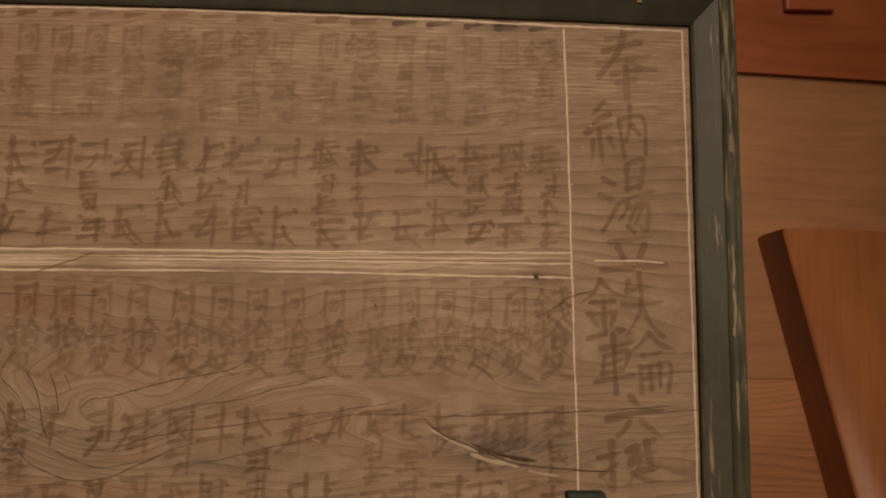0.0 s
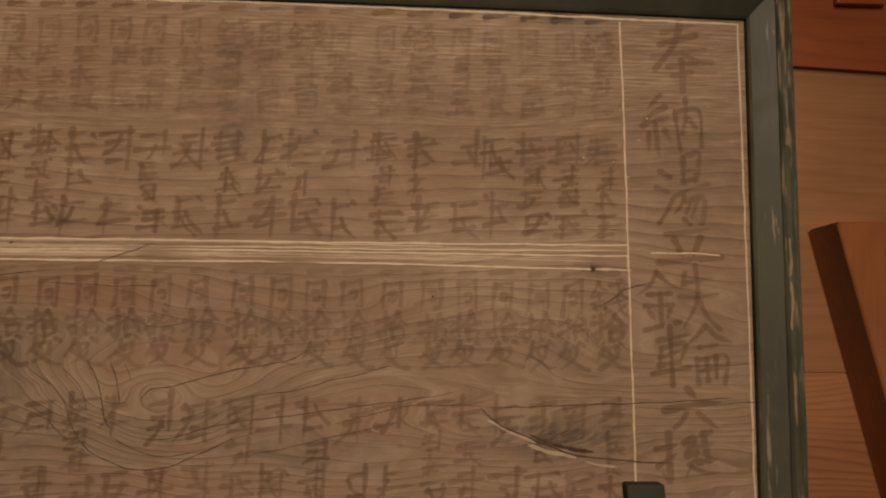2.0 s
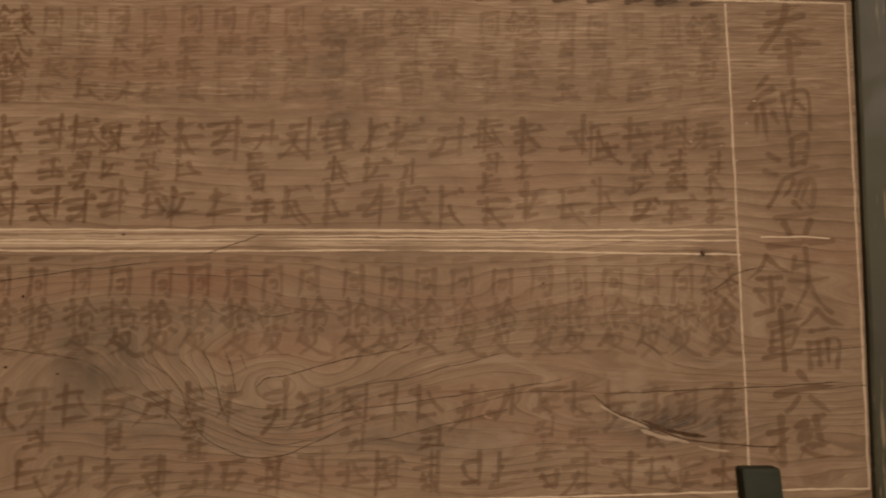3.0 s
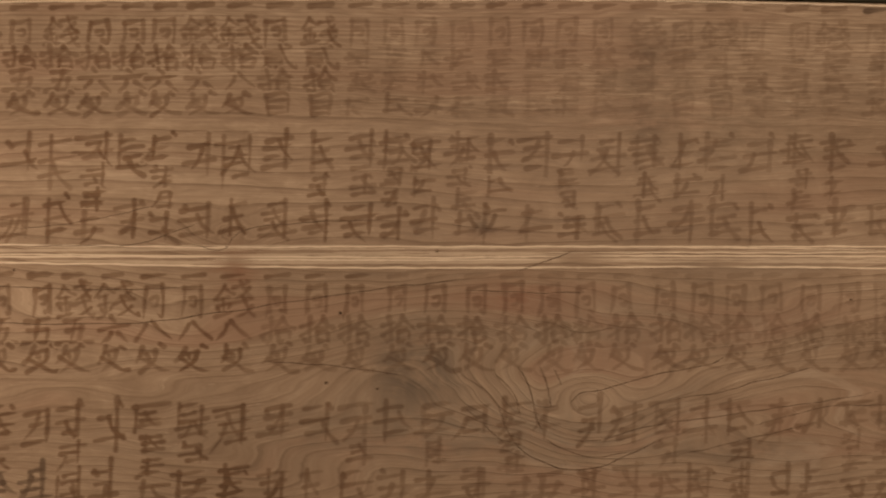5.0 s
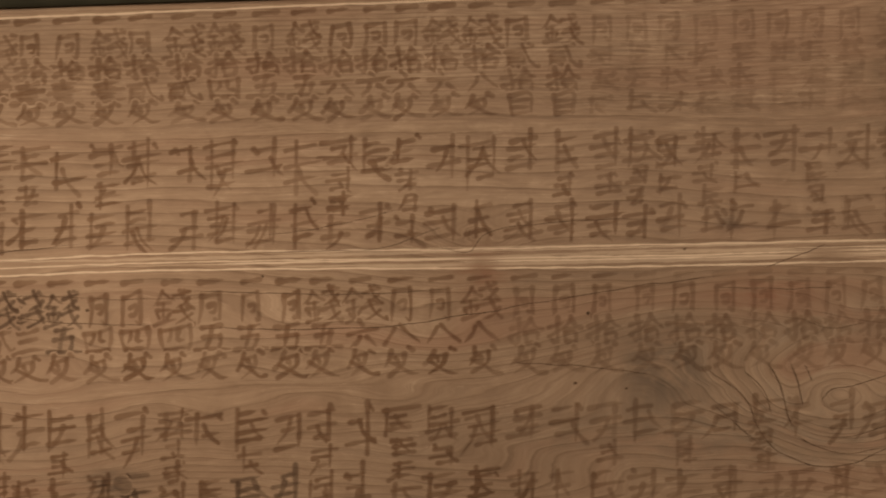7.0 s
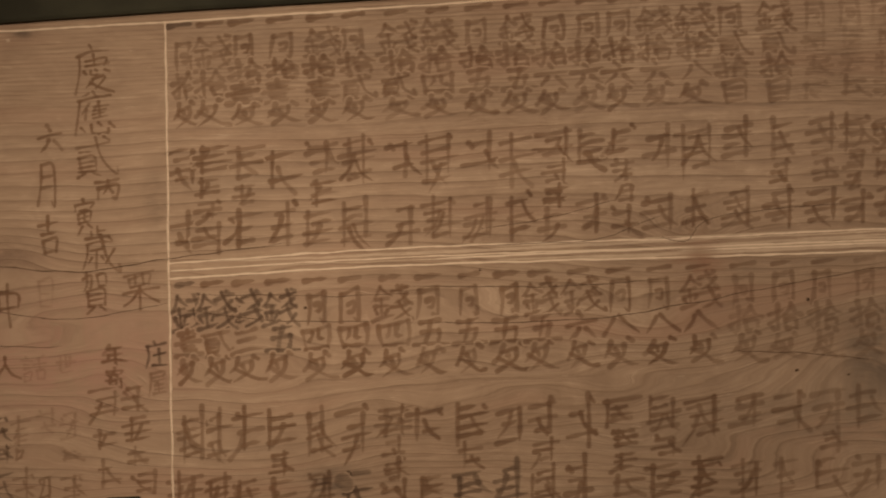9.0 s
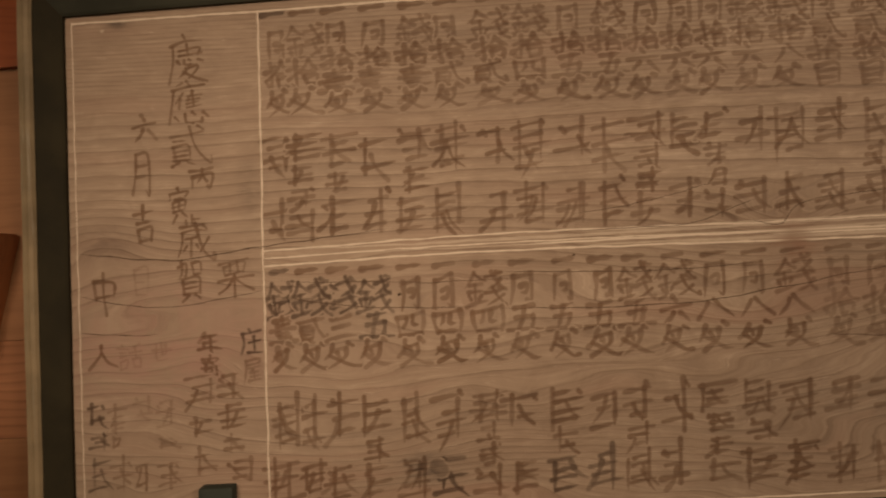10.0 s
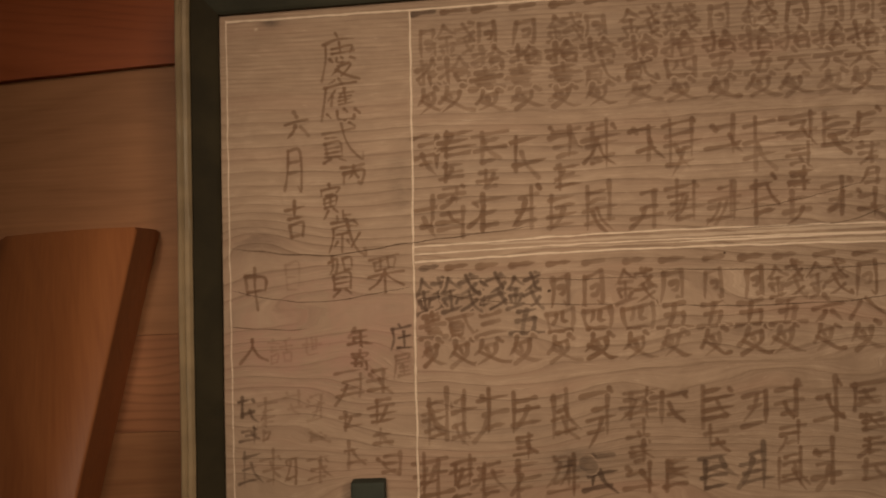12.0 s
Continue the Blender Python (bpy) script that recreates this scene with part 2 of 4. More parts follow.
def make_paint(name, axis, worn, base=(0.098, 0.101, 0.068), spec=0.35, rough=0.5):
    """Old dark green paint, rubbed through to the wood along the rail."""
    n = Net(name)
    x, y, z = n.place()
    along, across = (x, z) if axis == "x" else (z, x)
    cloud = n.noise(n.vec(x, y, z), 14.0, 5.0, 0.6)
    streak = n.noise(n.vec(n.mul(along, 17.0), 4.0, n.mul(across, 250.0)), 1.0, 4.0, 0.62)
    broad = n.noise(n.vec(n.mul(along, 5.0), 8.0, n.mul(across, 30.0)), 1.0, 3.0)
    col = n.mix(n.span(cloud, 0.3, 0.7), (base[0] * 0.75, base[1] * 0.75, base[2] * 0.72), (base[0] * 1.25, base[1] * 1.25, base[2] * 1.2))
    bare = n.span(n.add(n.mul(streak, 0.6), n.mul(broad, 0.4)), 0.66 - worn, 0.74 - worn * 0.9)
    col = n.mix(n.mul(bare, 0.85), col, (0.33, 0.27, 0.18))
    n.bump(n.add(n.mul(streak, 0.8), n.mul(cloud, 0.3)), 0.25, 0.001)
    return n.done(col, n.span(cloud, 0.3, 0.7, rough - 0.08, rough + 0.1), spec)


WOOD = make_board_wood()
INK = make_ink("faded_ink", (0.49, 0.40, 0.325), 0.25)
INK_DARK = make_ink("dark_ink", (0.26, 0.22, 0.19), 0.0)
RULE = make_rule("cream_rule", 0.95)
STREAK = make_rule("pale_streak", 0.45)
CRACK = make_crack()
PLANK = make_timber("orange_wall_plank", (0.25, 0.112, 0.048), (0.55, 0.275, 0.122), 0.03, 1.0, figure=0.15)
PLANK_RED = make_timber("reddish_wall_plank", (0.17, 0.066, 0.029), (0.46, 0.205, 0.090), 0.011, 51.0, figure=0.42)
BEAM = make_timber("red_tie_beam", (0.22, 0.056, 0.018), (0.44, 0.124, 0.040), 0.022, 11.0, gloss=0.42)
BRACE = make_timber("orange_brace", (0.28, 0.095, 0.034), (0.56, 0.225, 0.077), 0.03, 21.0, "z", gloss=0.45, figure=0.10)
# Rails and left stile: shade put into darker copies of the green paint.
PAINT_X = make_paint("shaded_rail_paint", "x", 0.0, (0.046, 0.045, 0.031), 0.15, 0.7)
PAINT_SHADED = make_paint("shaded_stile_paint", "z", 0.0, (0.034, 0.028, 0.016), 0.10, 0.8)
PAINT_Z = make_paint("green_stile_paint", "z", 0.085, (0.067, 0.066, 0.043))
PAINT_EDGE = make_paint("worn_edge_paint", "z", 0.15, (0.085, 0.085, 0.058))
PAINT_BARE = make_paint("rubbed_edge_paint", "z", 0.12, (0.29, 0.213, 0.124))
BLOCK = make_paint("block_paint", "x", -0.08, (0.046, 0.052, 0.042), 0.12, 0.75)
FLOOR_WOOD = make_timber("floor_wood", (0.10, 0.05, 0.026), (0.22, 0.115, 0.06), 0.03, 31.0)
# Unseen closing walls, kept pale to bounce fill light.
PLASTER = Net("bounce_plaster")
_p = PLASTER.place()
PLASTER = PLASTER.done(PLASTER.ramp(PLASTER.noise(PLASTER.vec(*_p), 3.0, 6.0), [(0.3, (0.55, 0.47, 0.37)), (0.7, (0.66, 0.58, 0.47))]), 0.9, 0.1)


# ---- building helpers ----
def link(name, bm, material, parent=None, label=""):
    mesh = bpy.data.meshes.new(name)
    bm.to_mesh(mesh)
    bm.free()
    mesh.materials.append(material)
    ob = new(name, mesh)
    ob.parent = parent
    return tagged(ob, label)


def box(lo, hi, bevel=0.0, segments=2):
    bm = bmesh.new()
    bmesh.ops.create_cube(bm, size=1.0)
    mid = [(a + b) / 2 for a, b in zip(lo, hi)]
    for v in bm.verts:
        v.co = Vector([m + c * (b - a) for m, c, a, b in zip(mid, v.co, lo, hi)])
    if bevel:
        bmesh.ops.bevel(bm, geom=bm.edges[:], offset=bevel, segments=segments, affect="EDGES", profile=0.6)
    return bm


def prism(outline, y0, y1, bevel=0.0):
    """A flat outline in x and z made solid between two depths."""
    bm = bmesh.new()
    front = [bm.verts.new((x, y0, z)) for x, z in outline]
    back = [bm.verts.new((x, y1, z)) for x, z in outline]
    bm.faces.new(front)
    bm.faces.new(back[::-1])
    k = len(outline)
    for i in range(k):
        bm.faces.new((front[i], back[i], back[(i + 1) % k], front[(i + 1) % k]))
    bmesh.ops.recalc_face_normals(bm, faces=bm.faces)
    if bevel:
        bmesh.ops.bevel(bm, geom=bm.edges[:], offset=bevel, segments=2, affect="EDGES")
    return bm


def curve_through(points, steps):
    """A smooth line through a few points."""
    pts = [Vector(p) for p in points]
    pts = [pts[0] * 2 - pts[1], *pts, pts[-1] * 2 - pts[-2]]
    out = []
    for a, b, c, d in zip(pts, pts[1:], pts[2:], pts[3:]):
        for i in range(steps):
            t = i / steps
            out.append(0.5 * (2 * b + (c - a) * t + (2 * a - 5 * b + 4 * c - d) * t * t + (3 * b - a - 3 * c + d) * t ** 3))
    return [*out, pts[-2]]


def ribbon(bm, points, width, y, steps=12, wobble=0.0006, ends=0.15, seed=0.0):
    """A hand-drawn stroke on the board's face, along points in x and z."""
    line = curve_through(points, steps)
    rows = []
    for i, p in enumerate(line):
        a, b = line[max(i - 1, 0)], line[min(i + 1, len(line) - 1)]
        way = (b - a).normalized()
        side = Vector((-way.y, way.x))
        u = i / (len(line) - 1)
        taper = min(1.0, ends + min(u, 1 - u) * 8) if ends < 1 else 1.0
        q = Vector((p.x * 37, p.y * 37, seed))
        w = width * taper * (0.82 + 0.5 * noise.noise(q * 3)) / 2
        s = p + side * wobble * 2 * noise.noise(q + Vector((9, 4, 2)))
        rows.append([bm.verts.new((s.x + side.x * w * k, y - 0.00005 * u, s.y + side.y * w * k)) for k in (1, -1)])
    for (a, b), (c, d) in zip(rows, rows[1:]):
        f = bm.faces.new((a, b, d, c))
        f.normal_update()
        if f.normal.y > 0:
            f.normal_flip()


# ---- the room ----
def setting(name, bm, material, label, category):
    return tagged(link(name, bm, material), label, category, kind="structure")


WALL_Y = 0.095
wall_north = setting("wall_north", box((-3.2, WALL_Y + 0.02, 0), (3.2, WALL_Y + 0.14, 3.0)), PLANK, "orange wooden plank wall behind the votive board", "wall")
for lo, hi in ((0.02, 0.40), (0.404, 0.78), (0.784, 1.155), (2.02, 2.40), (2.404, 2.98)):
    link("plank", box((-3.19, WALL_Y, lo), (3.19, WALL_Y + 0.02, hi), 0.002, 1), PLANK, wall_north)
for x0, x1, cuts in ((-3.19, -0.002, (1.159, 1.313, 1.436, 1.82)), (0.002, 3.19, (1.159, 1.388, 1.82))):
    for k, (lo, hi) in enumerate(zip(cuts, cuts[1:])):
        link("plank", box((x0, WALL_Y, lo), (x1, WALL_Y + 0.02, hi - 0.0006), 0.0003, 1), PLANK_RED if k == len(cuts) - 3 else PLANK, wall_north)
setting("wall_south", box((-3.2, -3.5, 0), (3.2, -3.38, 3.0)), PLASTER, "plain unseen plaster wall added to close the room", "wall")
setting("wall_west", box((-3.32, -3.38, 0), (-3.2, WALL_Y + 0.14, 3.0)), PLASTER, "plain unseen plaster wall added to close the room", "wall")
setting("wall_east", box((3.2, -3.38, 0), (3.32, WALL_Y + 0.14, 3.0)), PLASTER, "plain unseen plaster wall added to close the room", "wall")
setting("floor", box((-3.32, -3.5, -0.1), (3.32, 0.24, 0)), FLOOR_WOOD, "dark brown wooden floor of the hall", "floor")
setting("ceiling", box((-3.32, -3.5, 3.0), (3.32, 0.24, 3.1)), FLOOR_WOOD, "dark brown wooden ceiling of the hall", "ceiling")

tie_beam = tagged(new("tie_beam"), "reddish brown wooden tie beam along the plank wall", "beam")
# Lower edge bent so that it fits the line in the camera's view.
view_edge = [(3.15 * k / 24, 1.801 - 0.022 * min((3.15 * k / 24) ** 2, 2.6) + 0.0055 * max(0.0, 3.15 * k / 24)) for k in range(-24, 25)]
link("timber", prism([*view_edge, (3.15, 2.012), (-3.15, 2.012)], WALL_Y - 0.010, WALL_Y - 0.001), BEAM, tie_beam, "red-brown beam with its lower edge bent to fit the view")
link("peg", box((1.105, WALL_Y - 0.022, 1.863), (1.17, WALL_Y - 0.0105, 1.91), 0.003), BEAM, tie_beam, "dark square wooden peg")


def brace(side, at, slope, strip):
    """A slanting timber with a flat-cut top that stands out from the wall beside the board."""
    thing = tagged(new("wall_brace"), "orange brown slanting timber brace fixed to the plank wall", "brace", "braces beside the board")
    top, foot = 1.569, 0.35
    front, back = 0.014, WALL_Y - 0.001
    bm = bmesh.new()
    inner = lambda z: at + (top - z) * slope
    rows = []
    for z in (top, foot):
        x = inner(z)
        # inner side, front strip, cheek curved back to give its soft shade, outer side
        ring = [(x + 0.004, back), (x, front + 0.005), (x + 0.003, front + 0.002), *((x + strip + 0.17 * k / 9, front - 0.005 + 0.068 * (k / 9) ** 1.5) for k in range(10)), (x + strip + 0.17, back)]
        rows.append([bm.verts.new((side * px, py, z)) for px, py in ring])
    k = len(rows[0])
    for i in range(k):
        bm.faces.new((rows[0][i], rows[0][(i + 1) % k], rows[1][(i + 1) % k], rows[1][i]))
    bm.faces.new(rows[0])
    bm.faces.new(rows[1][::-1])
    bmesh.ops.recalc_face_normals(bm, faces=bm.faces)
    edges = [e for e in bm.edges if abs(e.verts[0].co.z - e.verts[1].co.z) < 1e-4 and e.verts[0].co.z > 1]
    bmesh.ops.bevel(bm, geom=edges, offset=0.003, segments=2, affect="EDGES")
    for f in bm.faces:
        f.normal_update()
        f.smooth = f.normal.y < -0.5
    link("timber", bm, BRACE, thing)
    return thing


brace(1, 1.0605, 0.240, 0.044)
brace(-1, 1.0325, 0.270, 0.030)

# ---- the votive board ----
board = tagged(new("votive_board"), "old wooden votive board with faded ink in worn green frame", "votive board")
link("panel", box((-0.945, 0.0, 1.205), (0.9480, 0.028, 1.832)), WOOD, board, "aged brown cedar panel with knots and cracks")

for x in (-0.6, 0.6):
    link("batten", box((x - 0.03, 0.0285, 1.21), (x + 0.03, WALL_Y - 0.0005, 1.80), 0.002), BEAM, board, "plain wooden batten behind the panel")

# frame: inner band sloping up to a bead, and a flat outer band
LEFT, RIGHT, LOW, HIGH = -0.9195, 0.9495, 1.222, 1.8055


def sweep(profile, ends, bow=0.0):
    """One side of the frame, mitred at its ends; the old top rail bows upwards."""
    bm = bmesh.new()
    rows = []
    (ix, iz, ox, oz), (jx, jz, px, pz) = ends
    for cx, cz, dx, dz in ((ix, iz, ox, oz), (jx, jz, px, pz)):
        rows.append([bm.verts.new((cx + dx * u, y, cz + dz * u)) for u, y in profile])
    k = len(profile)
    for i in range(k):
        bm.faces.new((rows[0][i], rows[0][(i + 1) % k], rows[1][(i + 1) % k], rows[1][i]))
    bm.faces.new(rows[0])
    bm.faces.new(rows[1][::-1])
    bmesh.ops.recalc_face_normals(bm, faces=bm.faces)
    bmesh.ops.subdivide_edges(bm, edges=[e for e in bm.edges if e.calc_length() > 0.3], cuts=40, use_grid_fill=True)
    for v in bm.verts:
        v.co.z += bow * (1 - ((v.co.x - 0.014) / 0.9335) ** 2) if bow and abs(v.co.x - 0.014) < 0.9335 else 0.0
        q = Vector((v.co.x * 16, v.co.y * 60, v.co.z * 16))
        v.co += 0.0007 * Vector((noise.noise(q), 0.6 * noise.noise(q + Vector((5, 1, 3))), noise.noise(q + Vector((2, 8, 1)))))
    return bm


INNER = ((0.0, 0.029), (0.0, -0.006), (0.003, -0.008), (0.031, -0.0185), (0.0335, -0.0165), (0.0335, 0.029))
OUTER = ((0.034, 0.040), (0.034, -0.0165), (0.037, -0.020), (0.0425, -0.020), (0.0445, -0.0165), (0.047, -0.019), (0.0525, -0.018), (0.055, -0.014), (0.055, 0.040))
CORNERS = {"lt": (LEFT, HIGH, -0.83, 1), "rt": (RIGHT, HIGH, 0.9, 1), "rb": (RIGHT, LOW, 0.9, -1), "lb": (LEFT - 0.0155, LOW, -0.87, -1)}
for name, a, b, paint, edge, words in (("frame_rail", "lt", "rt", PAINT_X, PAINT_X, "dark green painted top rail"), ("frame_stile", "rt", "rb", PAINT_Z, PAINT_EDGE, "dark green stile with chipped paint"),
                                       ("frame_rail", "rb", "lb", PAINT_X, PAINT_X, "dark green painted bottom rail"), ("frame_stile", "lb", "lt", PAINT_SHADED, PAINT_BARE, "stile in shade-toned paint with its outer edge rubbed bare")):
    main = link(name, sweep(INNER, (CORNERS[a], CORNERS[b]), 0.0115 if b == "rt" else 0.0), paint, board, words)
    link("edge_moulding", sweep(OUTER, (CORNERS[a], CORNERS[b]), 0.0115 if b == "rt" else 0.0), edge, main, "worn outer moulding")

for x0, x1, lean in ((0.799, 0.841, 0.004), (-0.789, -0.751, -0.001)):
    bm = box((x0, -0.022, 1.2225), (x1, -0.0005, 1.272), 0.003)
    for v in bm.verts:
        v.co.x -= lean * (v.co.z - 1.22) / 0.05
    link("retaining_block", bm, BLOCK, board, "small dark green wooden block on the lower rail")

# cream ruling lines
def ruled(width, *points):
    """One thin cream line drawn along a few points in x and z."""
    bm = bmesh.new()
    ribbon(bm, points, width * 0.86, -0.00038, 60, 0.0005, 1.0, seed=width * 999 + points[0][0])
    link("ruled_line", bm, RULE, board, "thin cream ruled line")


ruled(0.0032, (-0.912, 1.798), (-0.7, 1.8005), (-0.45, 1.805), (-0.13, 1.811), (0.2, 1.8135), (0.4, 1.813), (0.65, 1.8085), (0.78, 1.8045), (0.94, 1.8005))
ruled(0.003, (0.94, 1.8015), (0.943, 1.53), (0.945, 1.244))
ruled(0.0028, (0.8, 1.8), (0.806, 1.53), (0.811, 1.262))
ruled(0.0019, (-0.912, 1.8), (-0.9185, 1.53), (-0.9245, 1.244))
ruled(0.003, (-0.7, 1.799), (-0.708, 1.52), (-0.715, 1.246))
ruled(0.0028, (-0.926, 1.2355), (-0.4, 1.2285), (0.0, 1.2295), (0.5, 1.2360), (0.86, 1.2445), (0.945, 1.2455))
ruled(0.0026, (-0.707, 1.53), (-0.44, 1.536), (-0.13, 1.533), (0.05, 1.534), (0.44, 1.534), (0.806, 1.535))
ruled(0.003, (-0.707, 1.513), (-0.44, 1.5165), (0.05, 1.51), (0.44, 1.511), (0.809, 1.5065))
ruled(0.0022, (-0.707, 1.5215), (-0.44, 1.5255), (0.05, 1.522), (0.44, 1.5235), (0.807, 1.5225))
ruled(0.0024, (0.832, 1.5265), (0.87, 1.527), (0.912, 1.5255))
dice = random.Random(5)
for i in range(26):
    strong = i % 4 == 0
    x0 = dice.uniform(-0.70, 0.45)
    x1 = min(x0 + dice.uniform(0.25, 0.75), 0.803)
    z0 = dice.choice((1.5305, 1.5265, 1.5225, 1.5195)) + dice.uniform(-0.0012, 0.0012) if strong else dice.uniform(1.515, 1.533)
    bm = bmesh.new()
    ribbon(bm, [(x0, z0), ((x0 + x1) / 2, z0 + dice.uniform(-0.0015, 0.0025)), (x1, z0 + dice.uniform(-0.0015, 0.0015))],
           dice.uniform(0.0012, 0.0022) if strong else dice.uniform(0.0010, 0.0030), -0.00008 - 0.000004 * i, 24, 0.0005, 0.1, i)
    link("pale_streak", bm, RULE if strong else STREAK, board)

# pale torn fibres along the old gash, and worm holes
for points, width in ((((0.645, 1.338), (0.67, 1.324), (0.70, 1.312)), 0.0035), (((0.69, 1.311), (0.715, 1.303), (0.745, 1.296)), 0.0048), (((0.755, 1.293), (0.77, 1.290), (0.79, 1.287)), 0.0028)):
    bm = bmesh.new()
    ribbon(bm, points, width, -0.00033, 10, 0.0012, 0.2, points[0][0] * 70)
    link("torn_fibre", bm, STREAK, board)
for x, z, r in ((0.112, 1.5285, 0.0026), (0.003, 1.459, 0.0022), (0.044, 1.374, 0.0018), (-0.013, 1.381, 0.0028), (-0.557, 1.474, 0.0026), (0.765, 1.508, 0.0034), (0.583, 1.474, 0.002), (-0.36, 1.508, 0.0016)):
    bm = bmesh.new()
    ribbon(bm, [(x - r * 0.7, z - r * 0.2), (x, z), (x + r * 0.7, z + r * 0.3)], r * 1.7, -0.00056, 4, 0.0005, 0.6, x * 90)
    link("worm_hole", bm, CRACK, board)

# flecks of pale dust
# A larger pale spot near the upper left corner.
bm = bmesh.new()
ribbon(bm, [(-0.8795, 1.7875), (-0.8775, 1.788), (-0.8755, 1.7877)], 0.0040, -0.0006, 4, 0.0004, 0.6, 3.0)
link("pale_spot", bm, STREAK, board, "small pale spot")
for x, z in ((0.82, 1.658), (0.88, 1.684), (0.755, 1.636), (0.79, 1.632), (0.807, 1.614), (0.83, 1.684), (-0.70, 1.47)):
    bm = bmesh.new()
    ribbon(bm, [(x - 0.0009, z), (x, z + 0.0003), (x + 0.001, z + 0.0002)], 0.0016, -0.0006, 3, 0.0003, 0.7, x * 40)
    link("dust_fleck", bm, RULE, board)

# chips in the frame's paint, down to the pale wood
for width, y, points in ((0.0060, -0.0211, ((0.9865, 1.672), (0.9872, 1.660), (0.9868, 1.650))), (0.0030, -0.0211, ((0.9842, 1.545), (0.9848, 1.520), (0.9838, 1.500))),
                         (0.0038, -0.0211, ((0.9838, 1.495), (0.9846, 1.470), (0.9840, 1.440))), (0.0034, -0.0211, ((0.9838, 1.395), (0.9844, 1.365), (0.9836, 1.335))), (0.0030, -0.0172, ((0.882, 1.829), (0.885, 1.8293), (0.888, 1.829)))):
    bm = bmesh.new()
    ribbon(bm, points, width, y, 10, 0.0010, 0.2, points[0][1] * 30)
    link("paint_chip", bm, PAINT_BARE, board, "chip of bare pale wood")

# drying cracks
def crack(width, *points):
    """One drying crack along a few points in x and z."""
    bm = bmesh.new()
    ribbon(bm, points, width * 0.72, -0.00048, 14, 0.0010, 0.1, points[0][0] * 50)
    link("crack", bm, CRACK, board)


crack(0.0016, (0.639, 1.351), (0.74, 1.354), (0.86, 1.36), (0.925, 1.3625))
crack(0.0012, (0.895, 1.3555), (0.93, 1.358), (0.953, 1.359))
crack(0.0026, (0.636, 1.352), (0.655, 1.335), (0.69, 1.318), (0.74, 1.301), (0.8, 1.294), (0.86, 1.291))
crack(0.006, (0.69, 1.322), (0.72, 1.311), (0.765, 1.302))
crack(0.0011, (0.47, 1.33), (0.56, 1.352), (0.64, 1.353))
crack(0.0016, (0.129, 1.397), (0.159, 1.377), (0.180, 1.355), (0.191, 1.329), (0.209, 1.303), (0.255, 1.283), (0.299, 1.286), (0.338, 1.303), (0.373, 1.321))
crack(0.0014, (0.176, 1.391), (0.197, 1.369), (0.205, 1.342))
crack(0.0020, (0.203, 1.400), (0.217, 1.373), (0.223, 1.342), (0.230, 1.327))
crack(0.0018, (0.227, 1.400), (0.237, 1.373), (0.241, 1.349))
crack(0.0013, (0.243, 1.396), (0.253, 1.378))
crack(0.0016, (0.261, 1.356), (0.273, 1.368), (0.296, 1.372), (0.345, 1.385), (0.371, 1.392), (0.416, 1.399), (0.443, 1.411))
crack(0.0014, (0.372, 1.360), (0.435, 1.370), (0.489, 1.384), (0.544, 1.398))
crack(0.0013, (0.262, 1.316), (0.293, 1.314), (0.329, 1.325), (0.373, 1.334), (0.440, 1.343), (0.544, 1.357), (0.62, 1.37))
crack(0.0013, (0.231, 1.320), (0.258, 1.303), (0.294, 1.296), (0.329, 1.301))
crack(0.0014, (0.143, 1.351), (0.164, 1.333), (0.189, 1.311))
crack(0.0012, (0.383, 1.297), (0.432, 1.308), (0.490, 1.321), (0.544, 1.335))
crack(0.0013, (0.142, 1.485), (0.242, 1.482), (0.278, 1.482))
crack(0.0016, (-0.447, 1.4525), (-0.3, 1.447), (-0.177, 1.454), (0.047, 1.487), (0.15, 1.497))
crack(0.0013, (-0.446, 1.493), (-0.28, 1.486), (-0.145, 1.489))
crack(0.0013, (-0.7, 1.479), (-0.6, 1.462), (-0.47, 1.455))
crack(0.001, (-0.69, 1.496), (-0.55, 1.487), (-0.42, 1.484))
crack(0.0016, (0.76, 1.46), (0.79, 1.476), (0.8, 1.484), (0.84, 1.495))
crack(0.001, (0.86, 1.399), (0.91, 1.4), (0.953, 1.403))
crack(0.0015, (-0.921, 1.538), (-0.813, 1.5255), (-0.702, 1.536), (-0.56, 1.548))
crack(0.0012, (-0.921, 1.49), (-0.87, 1.478), (-0.8, 1.473), (-0.709, 1.486))
crack(0.0012, (-0.924, 1.448), (-0.88, 1.444), (-0.83, 1.442))
crack(0.0011, (-0.36, 1.553), (-0.28, 1.563), (-0.2, 1.58))
crack(0.0012, (-0.36, 1.535), (-0.24, 1.535), (-0.19, 1.548), (-0.155, 1.56))
crack(0.0013, (-0.165, 1.538), (-0.13, 1.531), (-0.105, 1.552), (-0.02, 1.562), (0.06, 1.563))
crack(0.0014, (-0.08, 1.406), (0.0, 1.399), (0.07, 1.39))
crack(0.0015, (0.2, 1.505), (0.24, 1.52), (0.27, 1.53))
crack(0.0012, (0.24, 1.448), (0.27, 1.437), (0.31, 1.441))

# ---- writing ----
INK_Y = -0.00020
GRID = 0.0009
sheets = itertools.count()


def soft(v, lo, hi):
    t = np.clip((v - lo) / (hi - lo), 0, 1)
    return t * t * (3 - 2 * t)


